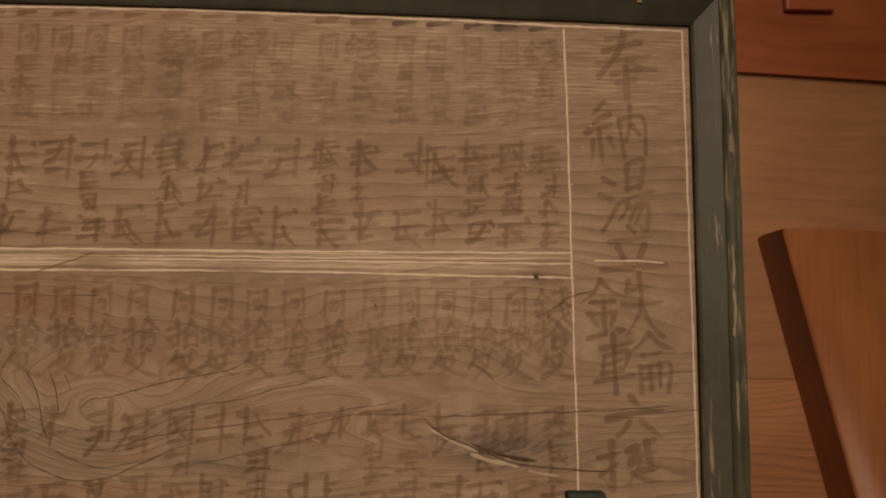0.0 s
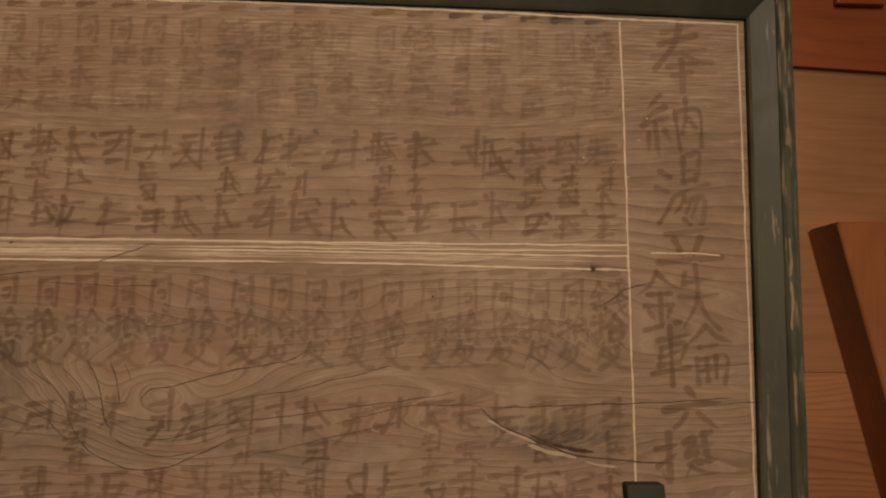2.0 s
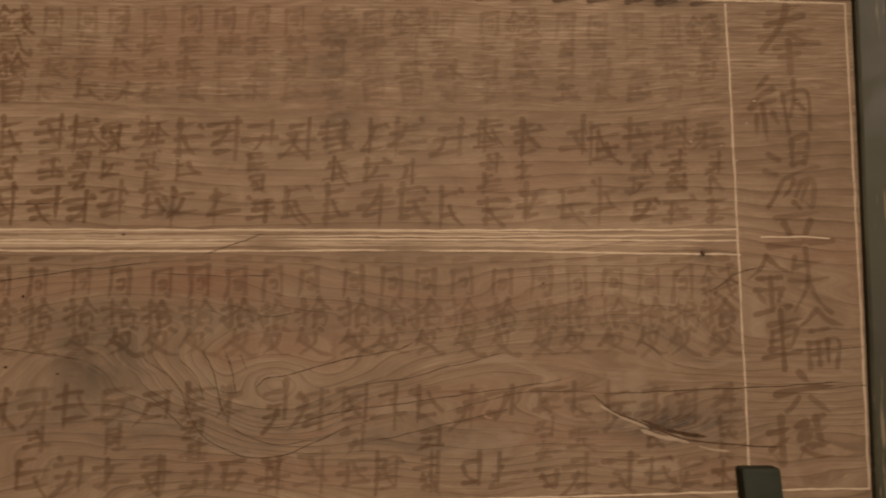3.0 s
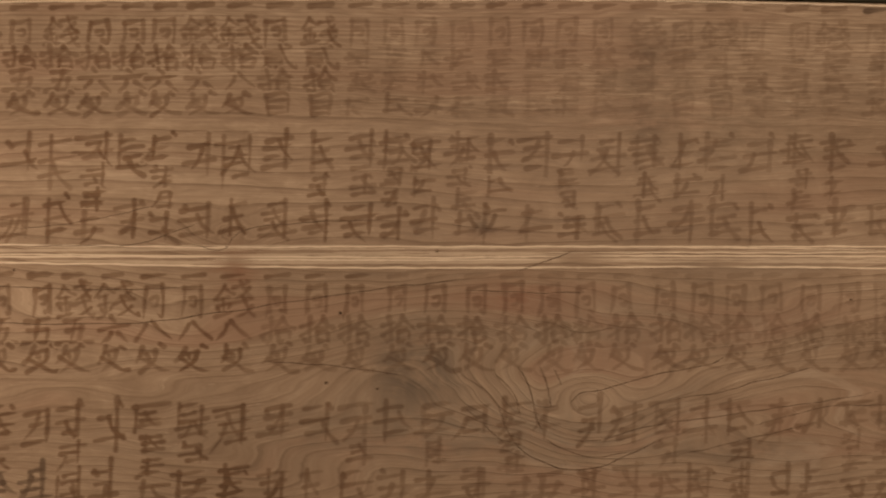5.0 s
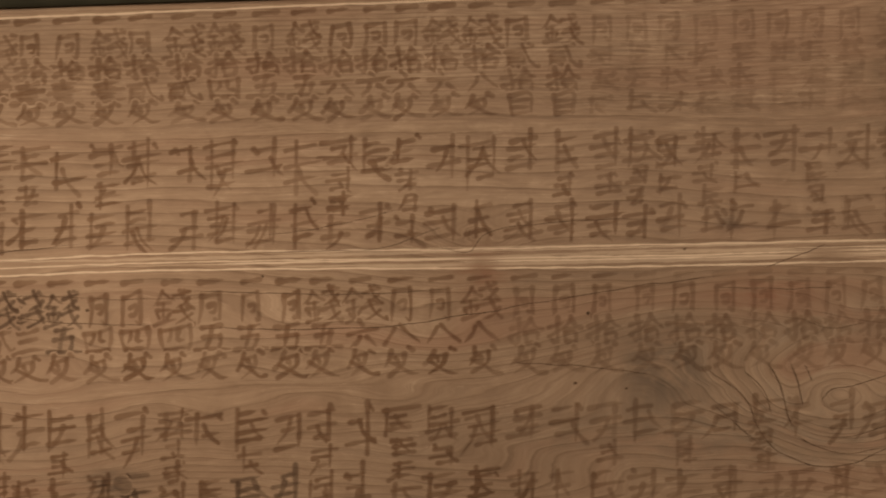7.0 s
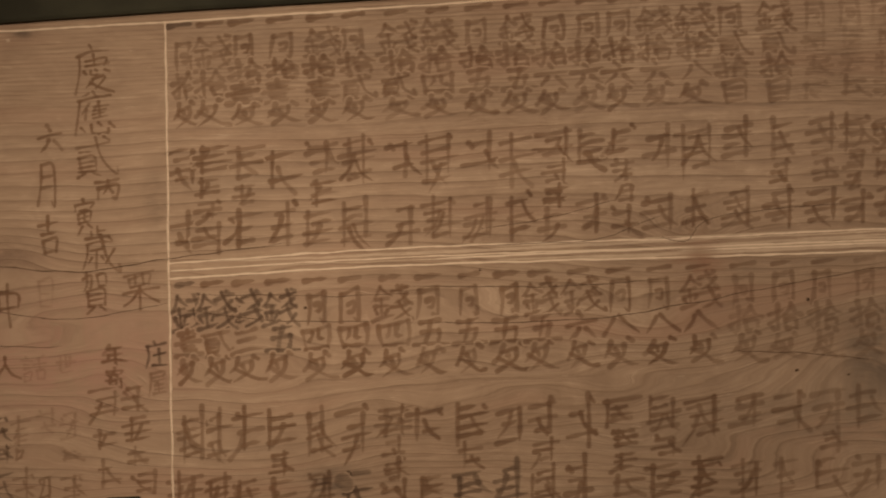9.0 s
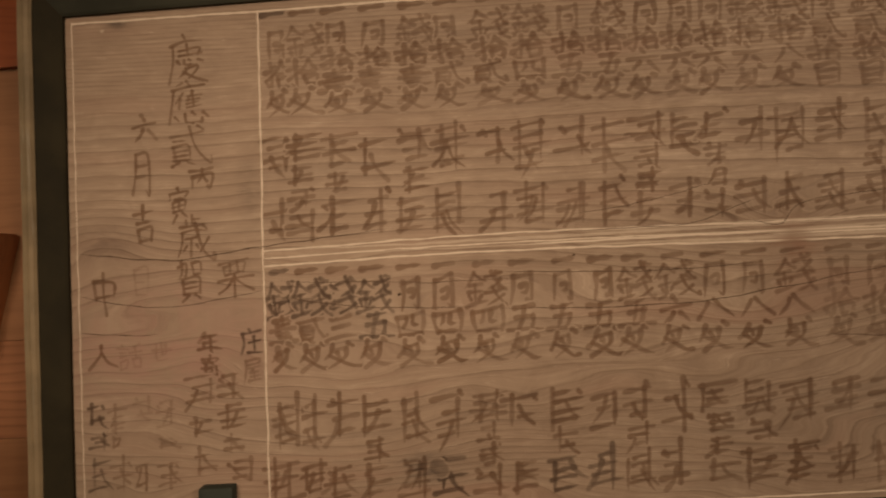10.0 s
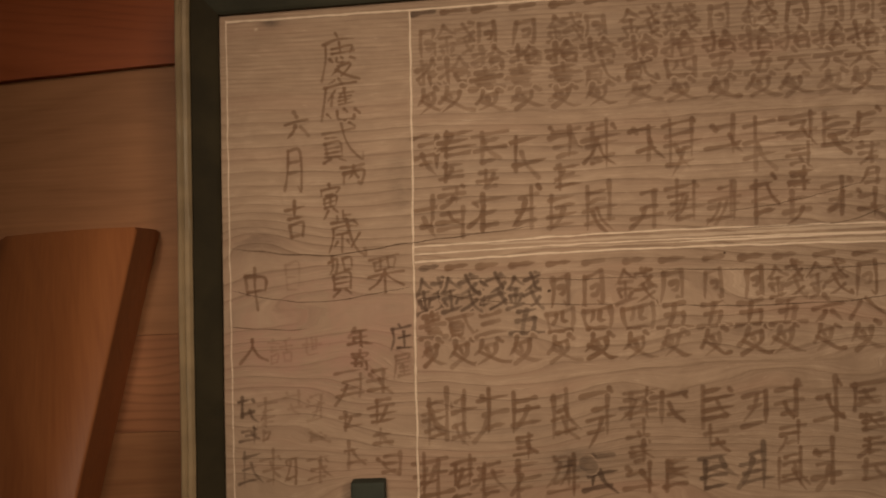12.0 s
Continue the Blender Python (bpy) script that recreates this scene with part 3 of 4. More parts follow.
def ink_sheet(name, strokes, width, ink, luck, strength=1.0, label=""):
    """Brush strokes soaked into the board: a thin film whose own attribute says how much ink each spot took."""
    lines = []
    for line in strokes:
        reach = sum((Vector(b) - Vector(a)).length for a, b in zip(line, line[1:])) / (len(line) - 1)
        p = np.array([v[:] for v in curve_through(line, max(6, int(reach / 0.0009)))])
        u = np.linspace(0, 1, len(p))
        closed = luck.random() < 0.45
        r = 0.80 + 0.26 * np.exp(-((u - 0.06) / 0.20) ** 2)
        r = r + 0.15 * np.exp(-((u - 0.92) / 0.16) ** 2) if closed else r * np.minimum(1, 0.30 + (1 - u) * 2.4)
        r = r * (1 + 0.14 * np.sin(u * luck.uniform(4, 11) + luck.uniform(0, 6))) * width * luck.uniform(0.80, 1.18) / 2
        lines.append((p, r, luck.uniform(0.80, 1.04), luck.uniform(-0.05, 0.34)))
    every = np.concatenate([p for p, _, _, _ in lines])
    lo, hi = every.min(0) - width - 0.0016, every.max(0) + width + 0.0016
    nx, nz = [int((b - a) / GRID) + 2 for a, b in zip(lo, hi)]
    gx, gz = np.meshgrid(lo[0] + GRID * np.arange(nx), lo[1] + GRID * np.arange(nz), indexing="ij")
    most, total, halo = np.zeros((nx, nz)), np.zeros((nx, nz)), np.zeros((nx, nz))
    edge = 0.35 * np.sin(gx * 2100 + gz * 900) + 0.35 * np.sin(gz * 2700 - gx * 700)
    for p, r, dense, dry in lines:
        d = np.hypot(gx[..., None] - p[:, 0], gz[..., None] - p[:, 1]) - r
        k = d.argmin(2)
        d = np.take_along_axis(d, k[..., None], 2)[..., 0] + 0.00022 * edge
        take = soft(-d, -0.00062, 0.00050) * (dense - dry * k / len(r))
        most, total = np.maximum(most, take), total + take
        halo = np.maximum(halo, 0.09 * soft(-d, -0.0024, 0.0))
    amount = strength * np.clip(np.maximum(most + 0.22 * (total - most), halo), 0, 1.25)
    wet = amount > 0.02
    cell = wet[:-1, :-1] | wet[1:, :-1] | wet[:-1, 1:] | wet[1:, 1:]
    index = np.arange(nx * nz).reshape(nx, nz)
    quads = np.stack([index[:-1, :-1], index[1:, :-1], index[1:, 1:], index[:-1, 1:]], -1)[cell]
    used, quads = np.unique(quads, return_inverse=True)
    depth = INK_Y - 5.0e-6 * (next(sheets) % 24)
    co = np.stack([gx.ravel()[used], np.full(len(used), depth), gz.ravel()[used]], -1)
    mesh = bpy.data.meshes.new(name)
    mesh.from_pydata(co.tolist(), [], quads.reshape(-1, 4).tolist())
    soaked = mesh.attributes.new("soaked", "FLOAT", "POINT")
    soaked.data.foreach_set("value", amount.ravel()[used].astype(np.float32))
    mesh.materials.append(ink)
    ob = new(name, mesh)
    ob.parent = board
    return tagged(ob, label)


def fitted(strokes, x0, x1, z0, z1):
    """The strokes of a unit square laid into a part of another."""
    return [[(x0 + (u + 0.5) * (x1 - x0), z0 + (w + 0.5) * (z1 - z0)) for u, w in line] for line in strokes]


# signs as brush strokes in a unit square; the ones that sit in several signs first
BOX = [[(-.42, .4), (-.38, -.44)], [(-.4, .38), (.42, .44), (.36, -.42)], [(-.36, -.38), (.34, -.36)]]
METAL = [[(0, .5), (-.2, .25), (-.5, .08)], [(0, .46), (.24, .3), (.5, .2)], [(-.3, .1), (.26, .14)], [(-.36, -.1), (.32, -.06)], [(-.02, .12), (-.02, -.4)], [(-.3, -.2), (-.2, -.32)], [(.26, -.16), (.16, -.3)], [(-.5, -.48), (0, -.42), (.5, -.34)]]
HAND = [[(-.5, .16), (0, .22), (.48, .3)], [(.08, .5), (.1, 0), (.02, -.48), (-.3, -.34)], [(-.5, -.2), (0, -.06), (.5, .1)]]
WATER = [[(-.3, .44), (.2, .3)], [(-.45, .14), (.1, .02)], [(-.4, -.46), (-.1, -.3), (.3, -.04)]]
SPEECH = [[(-.05, .5), (.1, .42)], [(-.48, .32), (.5, .36)], [(-.28, .16), (.3, .18)], [(-.28, .02), (.3, .04)], *fitted(BOX, -.34, .36, -.5, -.12)]
SHELL = [[(-.36, .48), (-.36, -.22)], [(-.36, .46), (.36, .5), (.34, -.22)], [(-.32, .24), (.32, .26)], [(-.32, .02), (.32, .04)], [(-.36, -.2), (.34, -.2)], [(-.14, -.26), (-.46, -.5)], [(.16, -.26), (.46, -.48)]]
SPEAR = [[(-.46, .2), (0, .28), (.46, .36)], [(-.05, .5), (.08, .1), (.22, -.2), (.5, -.48), (.5, -.34)], [(.36, .04), (0, -.24), (-.4, -.42)], [(.2, .5), (.4, .42)]]
CLIFF = [[(0, .54), (.06, .42)], [(-.4, .36), (.02, .4), (.46, .44)], [(-.36, .34), (-.38, -.05), (-.52, -.5)]]
HEART = [[(-.5, .0), (-.38, -.3)], [(-.2, .2), (-.16, -.3), (.26, -.34), (.3, -.1)], [(0, .3), (.1, .1)], [(.36, .3), (.5, .06)]]
SIGN = {}
SIGN["同"] = [[(-.30, .40), (-.33, 0), (-.42, -.5)], [(-.3, .37), (.02, .40), (.32, .45)], [(.31, .44), (.30, 0), (.26, -.42), (.12, -.34)], [(-.08, .08), (.13, .1), (.09, -.12), (-.07, -.13)]]
SIGN["拾"] = [*fitted(HAND, -.52, -.06, -.5, .5), [(.18, .52), (.06, .26), (-.14, .04)], [(.18, .48), (.34, .22), (.54, .1)], [(.02, .05), (.34, .1)], *fitted(BOX, -.02, .42, -.48, -.06)]
SIGN["匁"] = [[(-.2, .44), (-.28, .1), (-.48, -.14)], [(-.24, .2), (0, .26), (.22, .30)], [(.2, .3), (.12, -.08), (-.38, -.46)], [(-.34, .06), (0, -.2), (.3, -.42), (.56, -.45)], [(-.08, .14), (-.02, -.04)], [(.32, .48), (.46, .38)]]
SIGN["五"] = [[(-.3, .38), (0, .41), (.34, .46)], [(.04, .42), (-.06, .05), (-.16, -.38)], [(-.28, .03), (.26, .1)], [(.24, .1), (.22, -.12), (.16, -.38)], [(-.54, -.44), (0, -.4), (.56, -.38)]]
SIGN["六"] = [[(-.06, .52), (.06, .30)], [(-.5, .08), (0, .13), (.5, .2)], [(-.12, -.04), (-.24, -.24), (-.44, -.46)], [(.12, -.06), (.26, -.2), (.46, -.44)]]
SIGN["八"] = [[(-.16, .26), (-.26, 0), (-.54, -.34)], [(-.02, .36), (.2, .04), (.56, -.32)]]
SIGN["四"] = [[(-.44, .3), (-.41, 0), (-.36, -.38)], [(-.42, .28), (0, .32), (.46, .38)], [(.44, .37), (.43, 0), (.36, -.38)], [(-.12, .28), (-.13, .1), (-.24, -.08)], [(.1, .3), (.09, .02), (.26, -.04)], [(-.36, -.36), (.37, -.33)]]
SIGN["三"] = [[(-.34, .34), (0, .37), (.34, .4)], [(-.28, .02), (.28, .08)], [(-.5, -.38), (0, -.35), (.54, -.32)]]
SIGN["壹"] = [[(-.36, .36), (0, .39), (.38, .43)], [(0, .52), (0, .2)], [(-.26, .18), (.28, .23)], [(-.48, 0), (0, .04), (.5, .08)], [(-.26, -.14), (.26, -.1)], [(-.2, -.28), (.2, -.25)], [(-.5, -.46), (0, -.43), (.52, -.41)]]
SIGN["目"] = [*fitted(BOX, -.36, .36, -.52, .52), [(-.26, .16), (.27, .19)], [(-.26, -.14), (.26, -.11)]]
SIGN["錢"] = [*fitted(METAL, -.54, .0, -.5, .5), *fitted(SPEAR, -.02, .52, -.02, .54), *fitted(SPEAR, -.04, .56, -.54, .08)]
SIGN["貳"] = [[(-.46, .26), (0, .3), (.42, .36)], [(.08, .5), (.16, .1), (.28, -.22), (.54, -.46), (.54, -.28)], [(.3, .52), (.44, .42)], [(-.36, .12), (0, .14)], *fitted(SHELL, -.46, .1, -.5, .02)]
SIGN["奉"] = [[(-.24, .38), (.26, .44)], [(-.3, .22), (.3, .28)], [(-.46, .04), (0, .08), (.46, .1)], [(.02, .52), (-.08, .2), (-.46, -.2)], [(.08, .08), (.28, -.08), (.52, -.14)], [(-.24, -.16), (.3, -.12)], [(-.16, -.3), (.22, -.28)], [(.02, -.02), (.02, -.5)]]
SIGN["納"] = [[(-.22, .5), (-.4, .26)], [(-.1, .3), (-.34, .14), (-.5, -.02)], [(-.5, -.02), (-.28, .04), (-.08, .1)], [(-.28, .02), (-.3, -.46)], [(-.42, -.12), (-.48, -.34)], [(-.16, -.1), (-.1, -.26)], [(.06, .2), (.04, -.42)], [(.06, .18), (.44, .24), (.42, -.44)], [(.24, .46), (.22, .1), (.08, -.16)], [(.24, .06), (.36, -.12)]]
SIGN["湯"] = [*fitted(WATER, -.52, -.14, -.44, .4), *fitted(BOX, .0, .36, .08, .52), [(.02, .28), (.32, .3)], [(-.12, -.02), (.2, .02), (.54, .06)], [(.02, -.06), (-.06, -.2), (-.2, -.32)], [(.02, -.14), (.42, -.12), (.34, -.44), (.2, -.4)], [(.18, -.14), (-.02, -.44)], [(.3, -.14), (.14, -.42)]]
SIGN["立"] = [[(-.04, .54), (.08, .34)], [(-.32, .2), (0, .24), (.34, .26)], [(-.18, .1), (-.1, -.26)], [(.22, .12), (.08, -.3)], [(-.54, -.44), (0, -.38), (.54, -.36)]]
SIGN["鉄"] = [*fitted(METAL, -.54, -.02, -.5, .5), [(.12, .4), (.02, .16)], [(.06, .24), (.48, .3)], [(-.02, .02), (.26, .05), (.54, .08)], [(.28, .5), (.24, .0), (-.02, -.46)], [(.26, .0), (.38, -.26), (.56, -.44)]]
SIGN["輪"] = [[(-.5, .34), (-.06, .38)], *fitted(BOX, -.5, -.08, -.14, .26), [(-.44, .06), (-.12, .08)], [(-.54, -.28), (-.02, -.22)], [(-.28, .5), (-.29, -.52)], [(.26, .52), (.14, .3), (-.02, .16)], [(.26, .5), (.4, .28), (.58, .18)], [(.14, .14), (.4, .16)], [(.06, -.02), (.04, -.46)], [(.06, -.03), (.5, 0), (.46, -.46)], [(.1, -.2), (.44, -.18)], [(.2, -.02), (.19, -.42)], [(.34, -.02), (.33, -.42)]]
SIGN["挺"] = [*fitted(HAND, -.54, -.14, -.52, .5), [(.02, .3), (.2, .34), (.06, .02), (.22, .04), (.0, -.42)], [(.08, -.2), (.28, -.38), (.56, -.44)], [(.5, .46), (.28, .36)], [(.24, .16), (.56, .2)], [(.4, .4), (.39, -.12)], [(.24, -.14), (.54, -.1)]]
SIGN["慶"] = [*fitted(CLIFF, -.5, .5, -.5, .54), [(-.2, .26), (.36, .3), (.3, .12)], [(-.22, .14), (.4, .18)], [(.04, .4), (.04, .12)], *fitted(HEART, -.3, .42, -.1, .12), [(.1, -.06), (-.06, -.24), (-.26, -.34)], [(-.04, -.16), (.3, -.14), (.08, -.38), (-.34, -.54)], [(-.1, -.24), (.18, -.42), (.5, -.52)]]
SIGN["應"] = [*fitted(CLIFF, -.5, .5, -.5, .54), [(-.14, .3), (-.28, .06)], [(-.2, .16), (-.2, -.12)], [(.12, .32), (.0, .1)], [(.0, .2), (.4, .24)], [(.0, .1), (.36, .13)], [(.0, .0), (.36, .03)], [(.0, -.1), (.42, -.08)], [(.18, .28), (.18, -.1)], *fitted(HEART, -.34, .5, -.54, -.12)]
SIGN["丙"] = [[(-.46, .42), (0, .44), (.46, .48)], [(-.38, .16), (-.4, -.46)], [(-.38, .14), (.4, .2), (.38, -.44), (.26, -.38)], [(.02, .44), (-.04, .1), (-.2, -.16)], [(.04, .1), (.22, -.14)]]
SIGN["寅"] = [[(0, .54), (.04, .44)], [(-.4, .36), (-.44, .2)], [(-.4, .36), (.44, .4), (.34, .24)], [(-.2, .2), (.24, .22)], *fitted(BOX, -.36, .36, -.24, .14), [(-.3, -.06), (.3, -.04)], [(.0, .18), (0, -.2)], [(-.12, -.28), (-.4, -.52)], [(.14, -.28), (.4, -.5)]]
SIGN["歳"] = [[(-.02, .54), (-.02, .32)], [(.02, .42), (.26, .44)], [(-.24, .44), (-.24, .3)], [(-.42, .28), (.44, .34)], [(-.4, .14), (0, .16), (.46, .2)], [(-.36, .14), (-.38, -.16), (-.54, -.5)], [(.1, .3), (.18, -.1), (.3, -.34), (.54, -.52), (.54, -.34)], [(.3, .3), (.42, .22)], [(.42, .04), (.16, -.28)], [(-.24, .0), (.08, .03)], [(-.08, .0), (-.1, -.4)], [(-.22, -.14), (-.3, -.3)], [(.02, -.12), (.08, -.24)]]
SIGN["月"] = [[(-.26, .48), (-.28, 0), (-.46, -.5)], [(-.26, .46), (.34, .5), (.32, -.44), (.14, -.36)], [(-.22, .18), (.3, .2)], [(-.24, -.08), (.3, -.06)]]
SIGN["吉"] = [[(-.44, .28), (0, .32), (.44, .36)], [(0, .52), (0, .08)], [(-.28, .04), (.3, .08)], *fitted(BOX, -.32, .34, -.5, -.08)]
SIGN["日"] = [*fitted(BOX, -.34, .34, -.5, .5), [(-.26, .0), (.26, .02)]]
SIGN["賀"] = [[(-.44, .36), (-.1, .4), (-.18, .1), (-.24, .14)], [(-.28, .52), (-.3, .24), (-.48, .06)], *fitted(BOX, .06, .46, .1, .44), *fitted(SHELL, -.4, .4, -.52, .06)]
SIGN["栗"] = [[(-.44, .42), (.44, .46)], *fitted(BOX, -.36, .36, .08, .38), [(-.1, .42), (-.12, .14)], [(.1, .42), (.1, .14)], [(-.5, -.06), (0, -.02), (.5, .0)], [(0, .06), (0, -.52)], [(-.04, -.06), (-.2, -.24), (-.48, -.38)], [(.04, -.06), (.24, -.24), (.54, -.36)]]
SIGN["中"] = [*fitted(BOX, -.44, .44, -.12, .34), [(.02, .52), (.02, 0), (0, -.54)]]
SIGN["人"] = [[(.0, .46), (-.1, .1), (-.5, -.44)], [(-.04, .14), (.2, -.2), (.54, -.42)]]
SIGN["話"] = [*fitted(SPEECH, -.52, -.06, -.5, .5), [(.44, .48), (.08, .36)], [(.0, .14), (.52, .2)], [(.26, .4), (.26, -.06)], *fitted(BOX, .06, .46, -.48, -.06)]
SIGN["世"] = [[(-.5, .12), (0, .16), (.5, .2)], [(-.26, .44), (-.28, -.42), (.4, -.4)], [(.02, .5), (.02, -.14)], [(.28, .46), (.26, -.14)], [(.02, -.14), (.26, -.12)]]
SIGN["年"] = [[(-.18, .5), (-.42, .2)], [(-.24, .34), (.36, .38)], [(-.26, .12), (.34, .15)], [(-.26, .12), (-.26, -.14)], [(-.52, -.16), (0, -.12), (.52, -.1)], [(.06, .36), (.05, -.52)]]
SIGN["寄"] = [[(0, .54), (.04, .44)], [(-.42, .36), (-.44, .2)], [(-.42, .36), (.44, .4), (.36, .26)], [(-.3, .18), (.3, .22)], [(.02, .32), (-.26, .02)], [(.04, .16), (.26, .04)], [(-.5, -.06), (.5, -.02)], *fitted(BOX, -.3, .1, -.4, -.12), [(.3, -.04), (.28, -.5), (.12, -.42)]]
SIGN["庄"] = [*fitted(CLIFF, -.5, .5, -.5, .54), [(-.14, .06), (.4, .1)], [(.12, .28), (.12, -.34)], [(-.24, -.38), (.5, -.32)]]
SIGN["屋"] = [[(-.34, .42), (.4, .46), (.36, .24)], [(-.32, .22), (.36, .25)], [(-.34, .42), (-.36, 0), (-.52, -.5)], [(-.2, .08), (.44, .1)], [(.04, .06), (-.14, -.1), (.28, -.08)], [(.08, -.02), (.07, -.44)], [(-.14, -.26), (.36, -.24)], [(-.26, -.46), (.5, -.44)]]


def written(name, sign, x, z, wide, tall, ink, luck, width=0.0052, strength=1.0):
    """One sign laid down stroke by stroke, each time a little differently."""
    s, turn = luck.uniform(0, 60), luck.uniform(-0.02, 0.09)
    strokes = []
    for i, line in enumerate(SIGN[sign]):
        drawn = []
        for u, w in line:
            q = Vector((u * 1.5 + s, w * 1.5, s + i * 0.12))
            drawn.append((x + wide * (u - 0.05 * w + 0.10 * noise.noise(q)), z + tall * (w + turn * u + 0.10 * noise.noise(q + Vector((4, 4, 4))))))
        strokes.append(drawn)
    return ink_sheet(name, strokes, width * (0.80 if len(strokes) > 9 else 1.0), ink, luck, strength)


def sign_like_strokes(name, x, z, wide, tall, luck, ink, dense=2, strength=1.0, width=0.0052):
    """Crossing brush strokes that imitate one unread sign: level, upright and slanting, few or many."""
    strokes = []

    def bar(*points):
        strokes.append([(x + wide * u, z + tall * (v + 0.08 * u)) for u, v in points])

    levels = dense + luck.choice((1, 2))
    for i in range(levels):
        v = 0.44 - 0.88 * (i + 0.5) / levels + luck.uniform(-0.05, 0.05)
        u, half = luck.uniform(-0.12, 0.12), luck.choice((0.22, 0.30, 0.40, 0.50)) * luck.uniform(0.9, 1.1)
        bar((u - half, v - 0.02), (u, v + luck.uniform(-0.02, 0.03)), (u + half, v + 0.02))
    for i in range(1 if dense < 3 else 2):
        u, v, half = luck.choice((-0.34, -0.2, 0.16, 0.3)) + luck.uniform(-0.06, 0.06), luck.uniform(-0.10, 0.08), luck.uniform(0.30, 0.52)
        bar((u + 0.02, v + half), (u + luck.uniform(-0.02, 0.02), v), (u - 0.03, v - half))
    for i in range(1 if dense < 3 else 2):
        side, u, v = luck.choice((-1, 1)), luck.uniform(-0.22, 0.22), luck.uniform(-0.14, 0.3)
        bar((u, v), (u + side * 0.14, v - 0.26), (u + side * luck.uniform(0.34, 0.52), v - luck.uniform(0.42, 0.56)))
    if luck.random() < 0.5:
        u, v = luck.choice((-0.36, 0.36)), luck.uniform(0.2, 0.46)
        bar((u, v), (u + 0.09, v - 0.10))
    return ink_sheet(name, strokes, width * (0.84 if dense > 2 else 1.0), ink, luck, strength, "sign-like brush strokes of faded ink")


def tick(x, z, luck, ink, strength):
    w = luck.uniform(0.0095, 0.0135)
    ink_sheet("tick_mark", [[(x - w, z - 0.0015), (x, z), (x + w, z + 0.0012)]], luck.uniform(0.0058, 0.0074), ink, luck, strength)


UPPER_X = (-0.685, -0.651, -0.612, -0.571, -0.527, -0.488, -0.44, -0.395, -0.35, -0.308, -0.268, -0.228, -0.193, -0.152, -0.11, -0.067, -0.021, 0.025,
           0.064, 0.1, 0.141, 0.181, 0.222, 0.261, 0.302, 0.348, 0.389, 0.432, 0.474, 0.524, 0.565, 0.614, 0.653, 0.694, 0.733, 0.775)
LOWER_X = (-0.691, -0.657, -0.624, -0.584, -0.543, -0.504, -0.46, -0.419, -0.374, -0.331, -0.294, -0.251, -0.206, -0.16, -0.116, -0.068, -0.023, 0.022,
           0.066, 0.112, 0.155, 0.198, 0.241, 0.282, 0.323, 0.371, 0.411, 0.454, 0.495, 0.536, 0.584, 0.621, 0.662, 0.703, 0.741, 0.784)
# sums of the gifts, column by column from the far side; a dot stands for a sign that cannot be read
UPPER = ("同拾匁 錢拾匁 同拾壹匁 同拾壹匁 錢拾壹匁 同拾貳匁 錢拾貳匁 錢拾四匁 同拾五匁 錢拾五匁 同拾六匁 同拾六匁 同拾六匁 錢拾六匁 錢拾八匁 同貳拾目 錢貳拾目 "
         "同... 同... 同... 同... 同... 同... 同... 同... 錢... 同..目 錢..目 同... 同... 錢... 同... 同... 同... 同... 錢...").split()
LOWER = ("錢壹匁 錢貳匁 錢三匁 錢五匁 同四匁 同四匁 錢四匁 同五匁 同五匁 同五匁 錢五匁 錢六匁 同八匁 同八匁 錢八匁 " + "同拾匁 " * 20 + "錢拾匁").split()
# names below, imitated by sign-like strokes: how the column is shared out, and how dense each place is
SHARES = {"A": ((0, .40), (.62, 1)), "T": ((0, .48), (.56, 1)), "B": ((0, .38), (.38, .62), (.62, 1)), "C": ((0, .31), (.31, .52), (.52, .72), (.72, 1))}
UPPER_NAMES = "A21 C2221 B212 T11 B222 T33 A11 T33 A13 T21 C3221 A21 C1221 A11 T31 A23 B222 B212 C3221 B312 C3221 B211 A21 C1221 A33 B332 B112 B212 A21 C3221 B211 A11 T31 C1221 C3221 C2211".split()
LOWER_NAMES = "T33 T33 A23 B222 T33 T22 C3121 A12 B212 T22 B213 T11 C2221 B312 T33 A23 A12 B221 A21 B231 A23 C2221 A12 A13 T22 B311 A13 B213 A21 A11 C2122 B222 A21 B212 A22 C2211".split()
luck = random.Random(12)
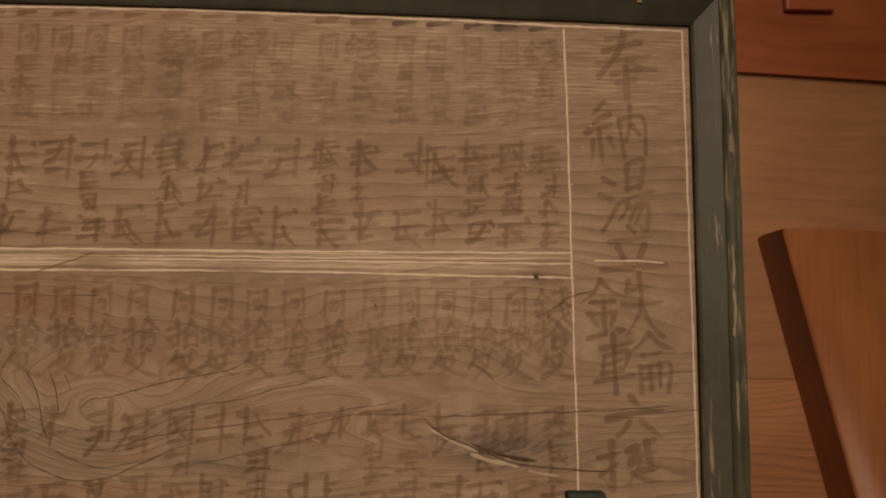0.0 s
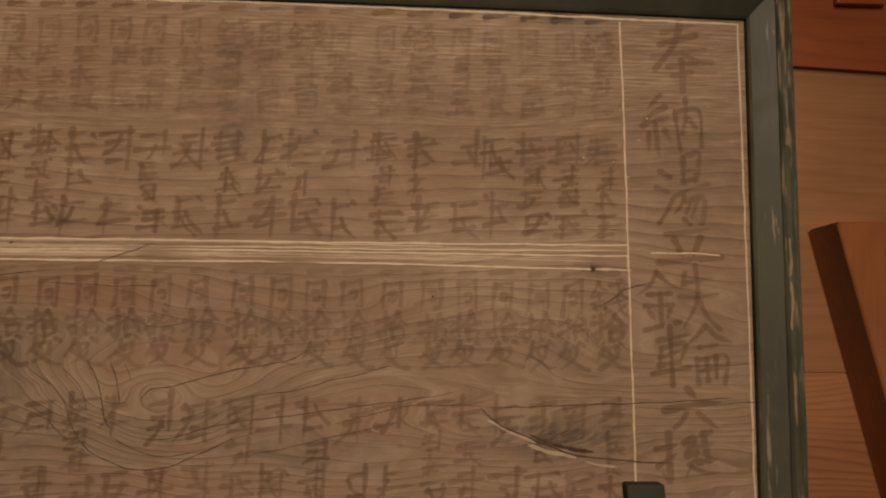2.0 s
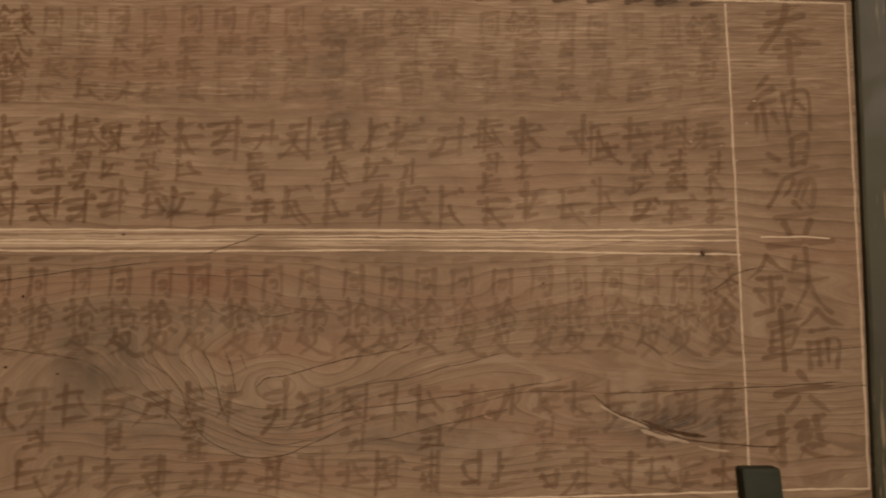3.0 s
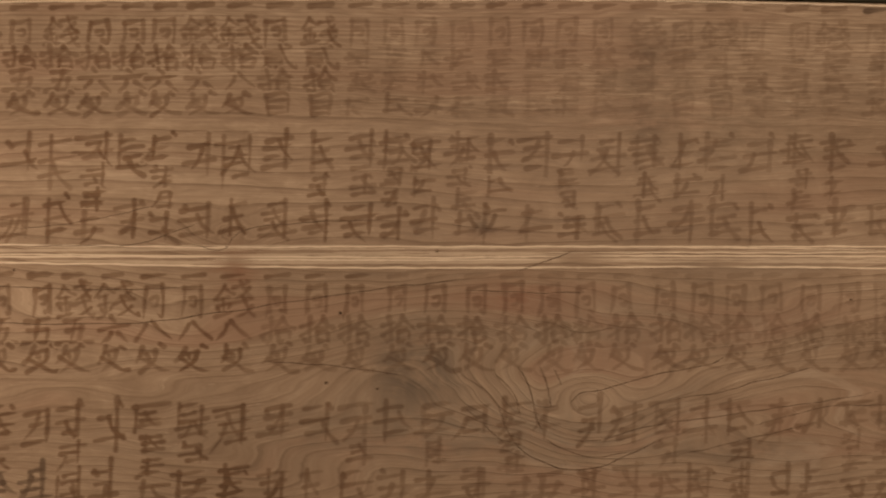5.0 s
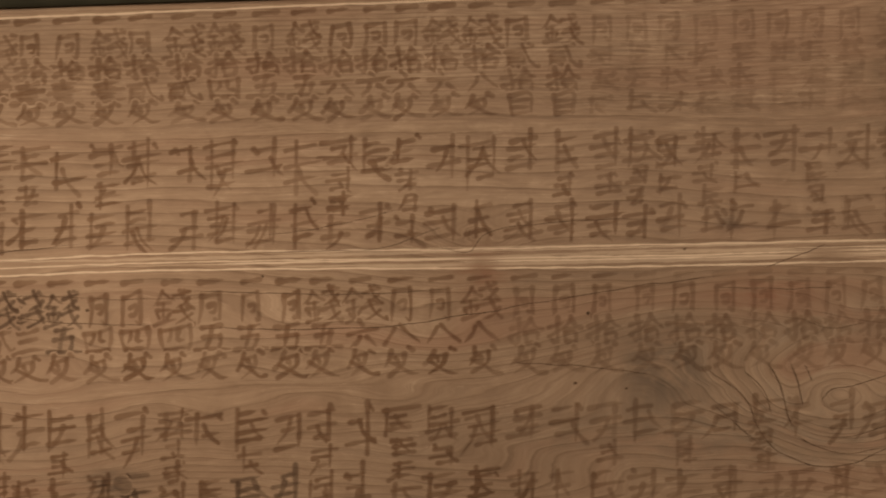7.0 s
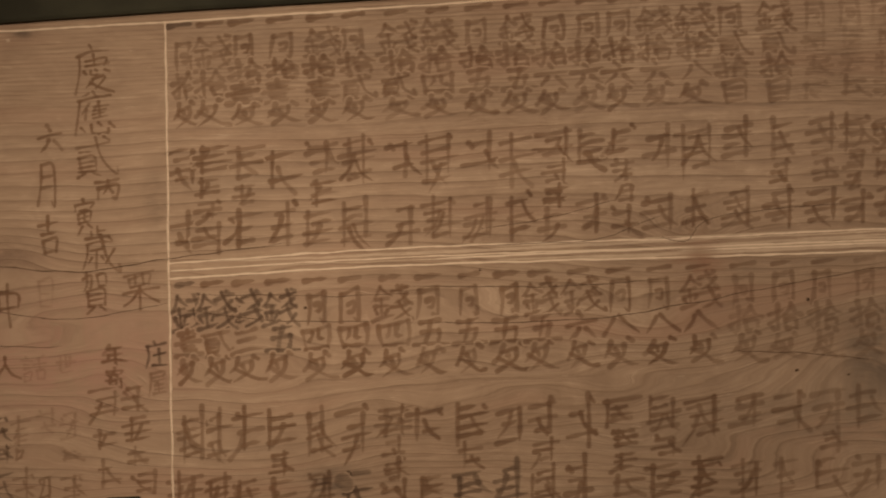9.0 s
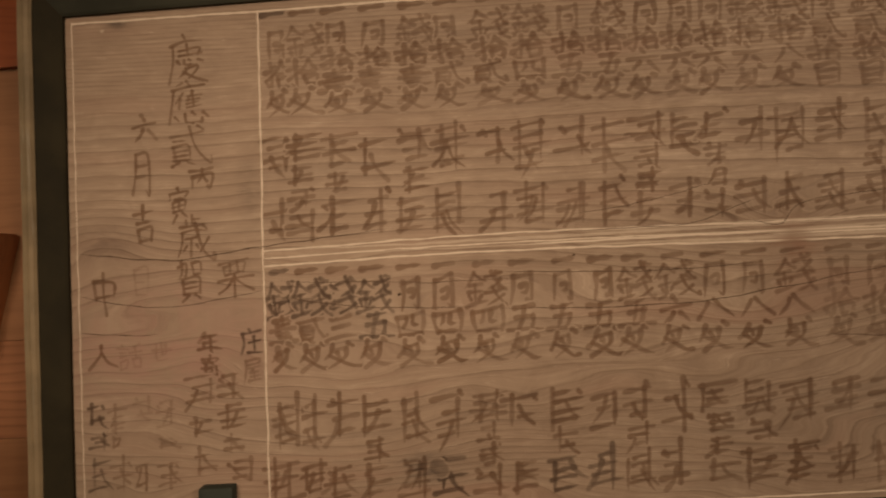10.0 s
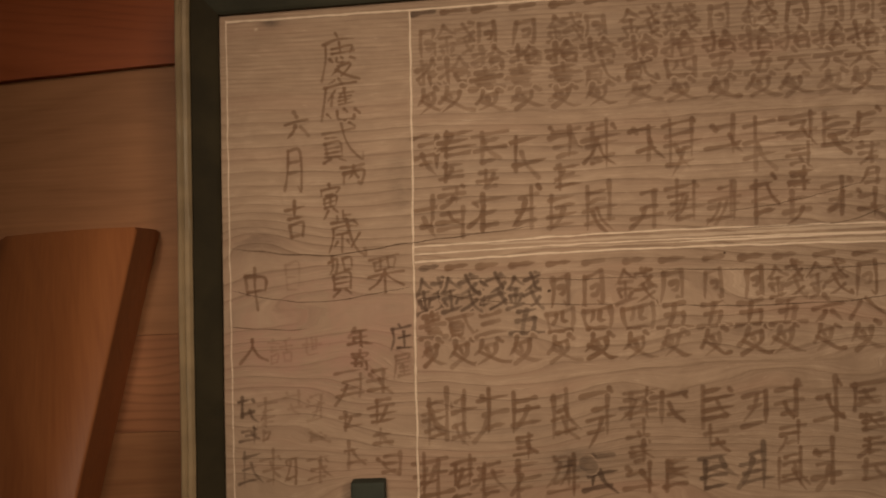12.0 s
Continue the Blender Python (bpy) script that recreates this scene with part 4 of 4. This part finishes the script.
for xs, sums, names in ((UPPER_X, UPPER, UPPER_NAMES), (LOWER_X, LOWER, LOWER_NAMES)):
    upper = xs is UPPER_X
    for i, (x, text, code) in enumerate(zip(xs, sums, names)):
        arch = 1 - ((x - 0.15) / 0.85) ** 2
        top = np.interp(x, (-0.7, -0.45, -0.13, 0.2, 0.4, 0.65, 0.78), (1.796, 1.7995, 1.805, 1.8075, 1.807, 1.8035, 1.8)) if upper else 1.5065 - 0.005 * min(1.0, (x + 0.7) / 0.5)
        first, last = (1.779 + 0.013 * arch, 1.6805) if upper else (1.4925, 1.3935)
        lean = -0.012 * (1 - i / 20) if upper else -0.010 * (1 - i / 22)
        dark_tick = upper and i > 30 or i == 0
        tick(x + luck.uniform(-0.002, 0.002), top, luck, INK_DARK if dark_tick else INK, 1.0 if upper or i < 18 else 0.6)
        heights = [1.15] + [0.95] * (len(text) - 1)
        z = first
        for sign, h in zip(text, heights):
            tall = (first - last) * h / sum(heights)
            cx = x + lean * (first - z) / 0.25 + luck.uniform(-0.0026, 0.0026) + (0.004 if i == 0 else 0)
            wide = (0.8 if i == 0 else 1.0) * (luck.uniform(0.028, 0.032) if sign == "同" else luck.uniform(0.036, 0.043) if sign == "錢" else luck.uniform(0.032, 0.037))
            strong = not upper and (i == 3 and sign == "五" or i < 4 and sign == "錢")
            worn = luck.uniform(0.6, 0.85) if upper and i > 16 else 1.0 if upper or i < 15 else luck.uniform(0.62, 0.85)
            if sign == ".":
                sign_like_strokes("faded_strokes", cx, z - tall / 2, 0.028, tall * 0.92, luck, INK, luck.choice((1, 2, 2)), luck.uniform(0.45, 0.75))
            else:
                written("sum_character", sign, cx, z - tall / 2, wide, tall * luck.uniform(0.94, 1.06), INK_DARK if strong else INK, luck, 0.0055, worn * (luck.uniform(0.78, 0.94) if upper else luck.uniform(0.92, 1.05)))
            z -= tall
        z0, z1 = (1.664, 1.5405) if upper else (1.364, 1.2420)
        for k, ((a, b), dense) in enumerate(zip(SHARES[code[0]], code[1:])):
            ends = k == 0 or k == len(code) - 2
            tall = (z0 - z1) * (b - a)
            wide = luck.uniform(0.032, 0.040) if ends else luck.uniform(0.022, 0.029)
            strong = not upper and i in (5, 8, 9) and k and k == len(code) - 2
            sign_like_strokes("name_strokes", x + (0.004 if i == 0 else 0) + lean * (first - z0 + (z0 - z1) * a) / 0.25 + luck.uniform(-0.003, 0.003), z0 - (z0 - z1) * (a + b) / 2, wide, tall * 0.96, luck,
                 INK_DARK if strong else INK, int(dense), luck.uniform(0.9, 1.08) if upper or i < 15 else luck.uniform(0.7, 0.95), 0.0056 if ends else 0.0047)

# dedication column
for sign, x, z, wide, tall in (("奉", 0.872, 1.759, 0.068, 0.077), ("納", 0.863, 1.678, 0.072, 0.072), ("湯", 0.871, 1.598, 0.064, 0.084), ("立", 0.875, 1.539, 0.070, 0.050), ("鉄", 0.864, 1.474, 0.082, 0.071),
                               ("輪", 0.877, 1.409, 0.081, 0.066), ("六", 0.876, 1.349, 0.060, 0.047), ("挺", 0.868, 1.300, 0.062, 0.052)):
    written("dedication_character", sign, x, z, wide, tall, INK, luck, 0.0078, 0.98)

# date, village and offices
for name, signs in (("date_character", (("慶", -0.783, 1.748, 0.040, 0.048), ("應", -0.786, 1.700, 0.042, 0.044), ("貳", -0.786, 1.653, 0.044, 0.045), ("丙", -0.773, 1.615, 0.028, 0.023), ("寅", -0.800, 1.587, 0.023, 0.037),
                                        ("歳", -0.785, 1.548, 0.040, 0.047), ("六", -0.835, 1.675, 0.027, 0.030), ("月", -0.841, 1.623, 0.025, 0.047), ("吉", -0.841, 1.567, 0.026, 0.043))),
                    ("village_character", (("賀", -0.792, 1.502, 0.030, 0.045), ("栗", -0.741, 1.502, 0.038, 0.041), ("中", -0.890, 1.491, 0.032, 0.046))),
                    ("office_character", (("人", -0.896, 1.419, 0.030, 0.027), ("年", -0.774, 1.427, 0.025, 0.027), ("寄", -0.774, 1.404, 0.021, 0.022)))):
    for sign, x, z, wide, tall in signs:
        written(name, sign, x, z, wide, tall, INK, luck, 0.0041, 1.12)
for name, sign, x, z, wide, tall in (("date_character", "日", -0.847, 1.502, 0.026, 0.034), ("office_character", "話", -0.865, 1.419, 0.027, 0.028), ("office_character", "世", -0.829, 1.422, 0.019, 0.019)):
    written(name, sign, x, z, wide, tall, INK, luck, 0.0034, 0.45)
written("office_character", "庄", -0.726, 1.427, 0.025, 0.028, INK_DARK, luck, 0.0034, 1.1)
written("office_character", "屋", -0.726, 1.397, 0.021, 0.025, INK, luck, 0.0030, 0.8)
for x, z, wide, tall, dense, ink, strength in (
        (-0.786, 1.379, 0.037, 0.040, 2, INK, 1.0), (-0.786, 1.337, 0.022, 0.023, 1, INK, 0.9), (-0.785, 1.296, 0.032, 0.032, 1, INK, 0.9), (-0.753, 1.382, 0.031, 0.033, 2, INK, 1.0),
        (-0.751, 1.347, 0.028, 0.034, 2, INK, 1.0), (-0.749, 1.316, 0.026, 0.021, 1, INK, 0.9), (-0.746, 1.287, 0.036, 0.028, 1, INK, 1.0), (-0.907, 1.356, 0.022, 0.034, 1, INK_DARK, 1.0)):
    sign_like_strokes("name_strokes", x, z, wide, tall, luck, ink, dense, strength, 0.0040)
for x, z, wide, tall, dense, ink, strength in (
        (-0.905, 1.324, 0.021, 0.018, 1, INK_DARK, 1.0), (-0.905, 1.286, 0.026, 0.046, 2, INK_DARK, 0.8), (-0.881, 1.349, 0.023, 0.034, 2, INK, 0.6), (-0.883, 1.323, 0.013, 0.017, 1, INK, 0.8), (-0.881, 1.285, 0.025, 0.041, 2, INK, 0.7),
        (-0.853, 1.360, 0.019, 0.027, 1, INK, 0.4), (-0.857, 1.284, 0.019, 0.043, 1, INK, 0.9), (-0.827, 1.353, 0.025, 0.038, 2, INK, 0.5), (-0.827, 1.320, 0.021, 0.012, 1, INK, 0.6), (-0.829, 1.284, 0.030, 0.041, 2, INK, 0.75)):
    sign_like_strokes("name_strokes", x, z, wide, tall, luck, ink, dense, strength, 0.0034)
# wiped and blotted spots
ink_sheet("ink_blot", [[(-0.524, 1.279), (-0.520, 1.275), (-0.519, 1.270)]], 0.019, INK_DARK, luck, 0.55)
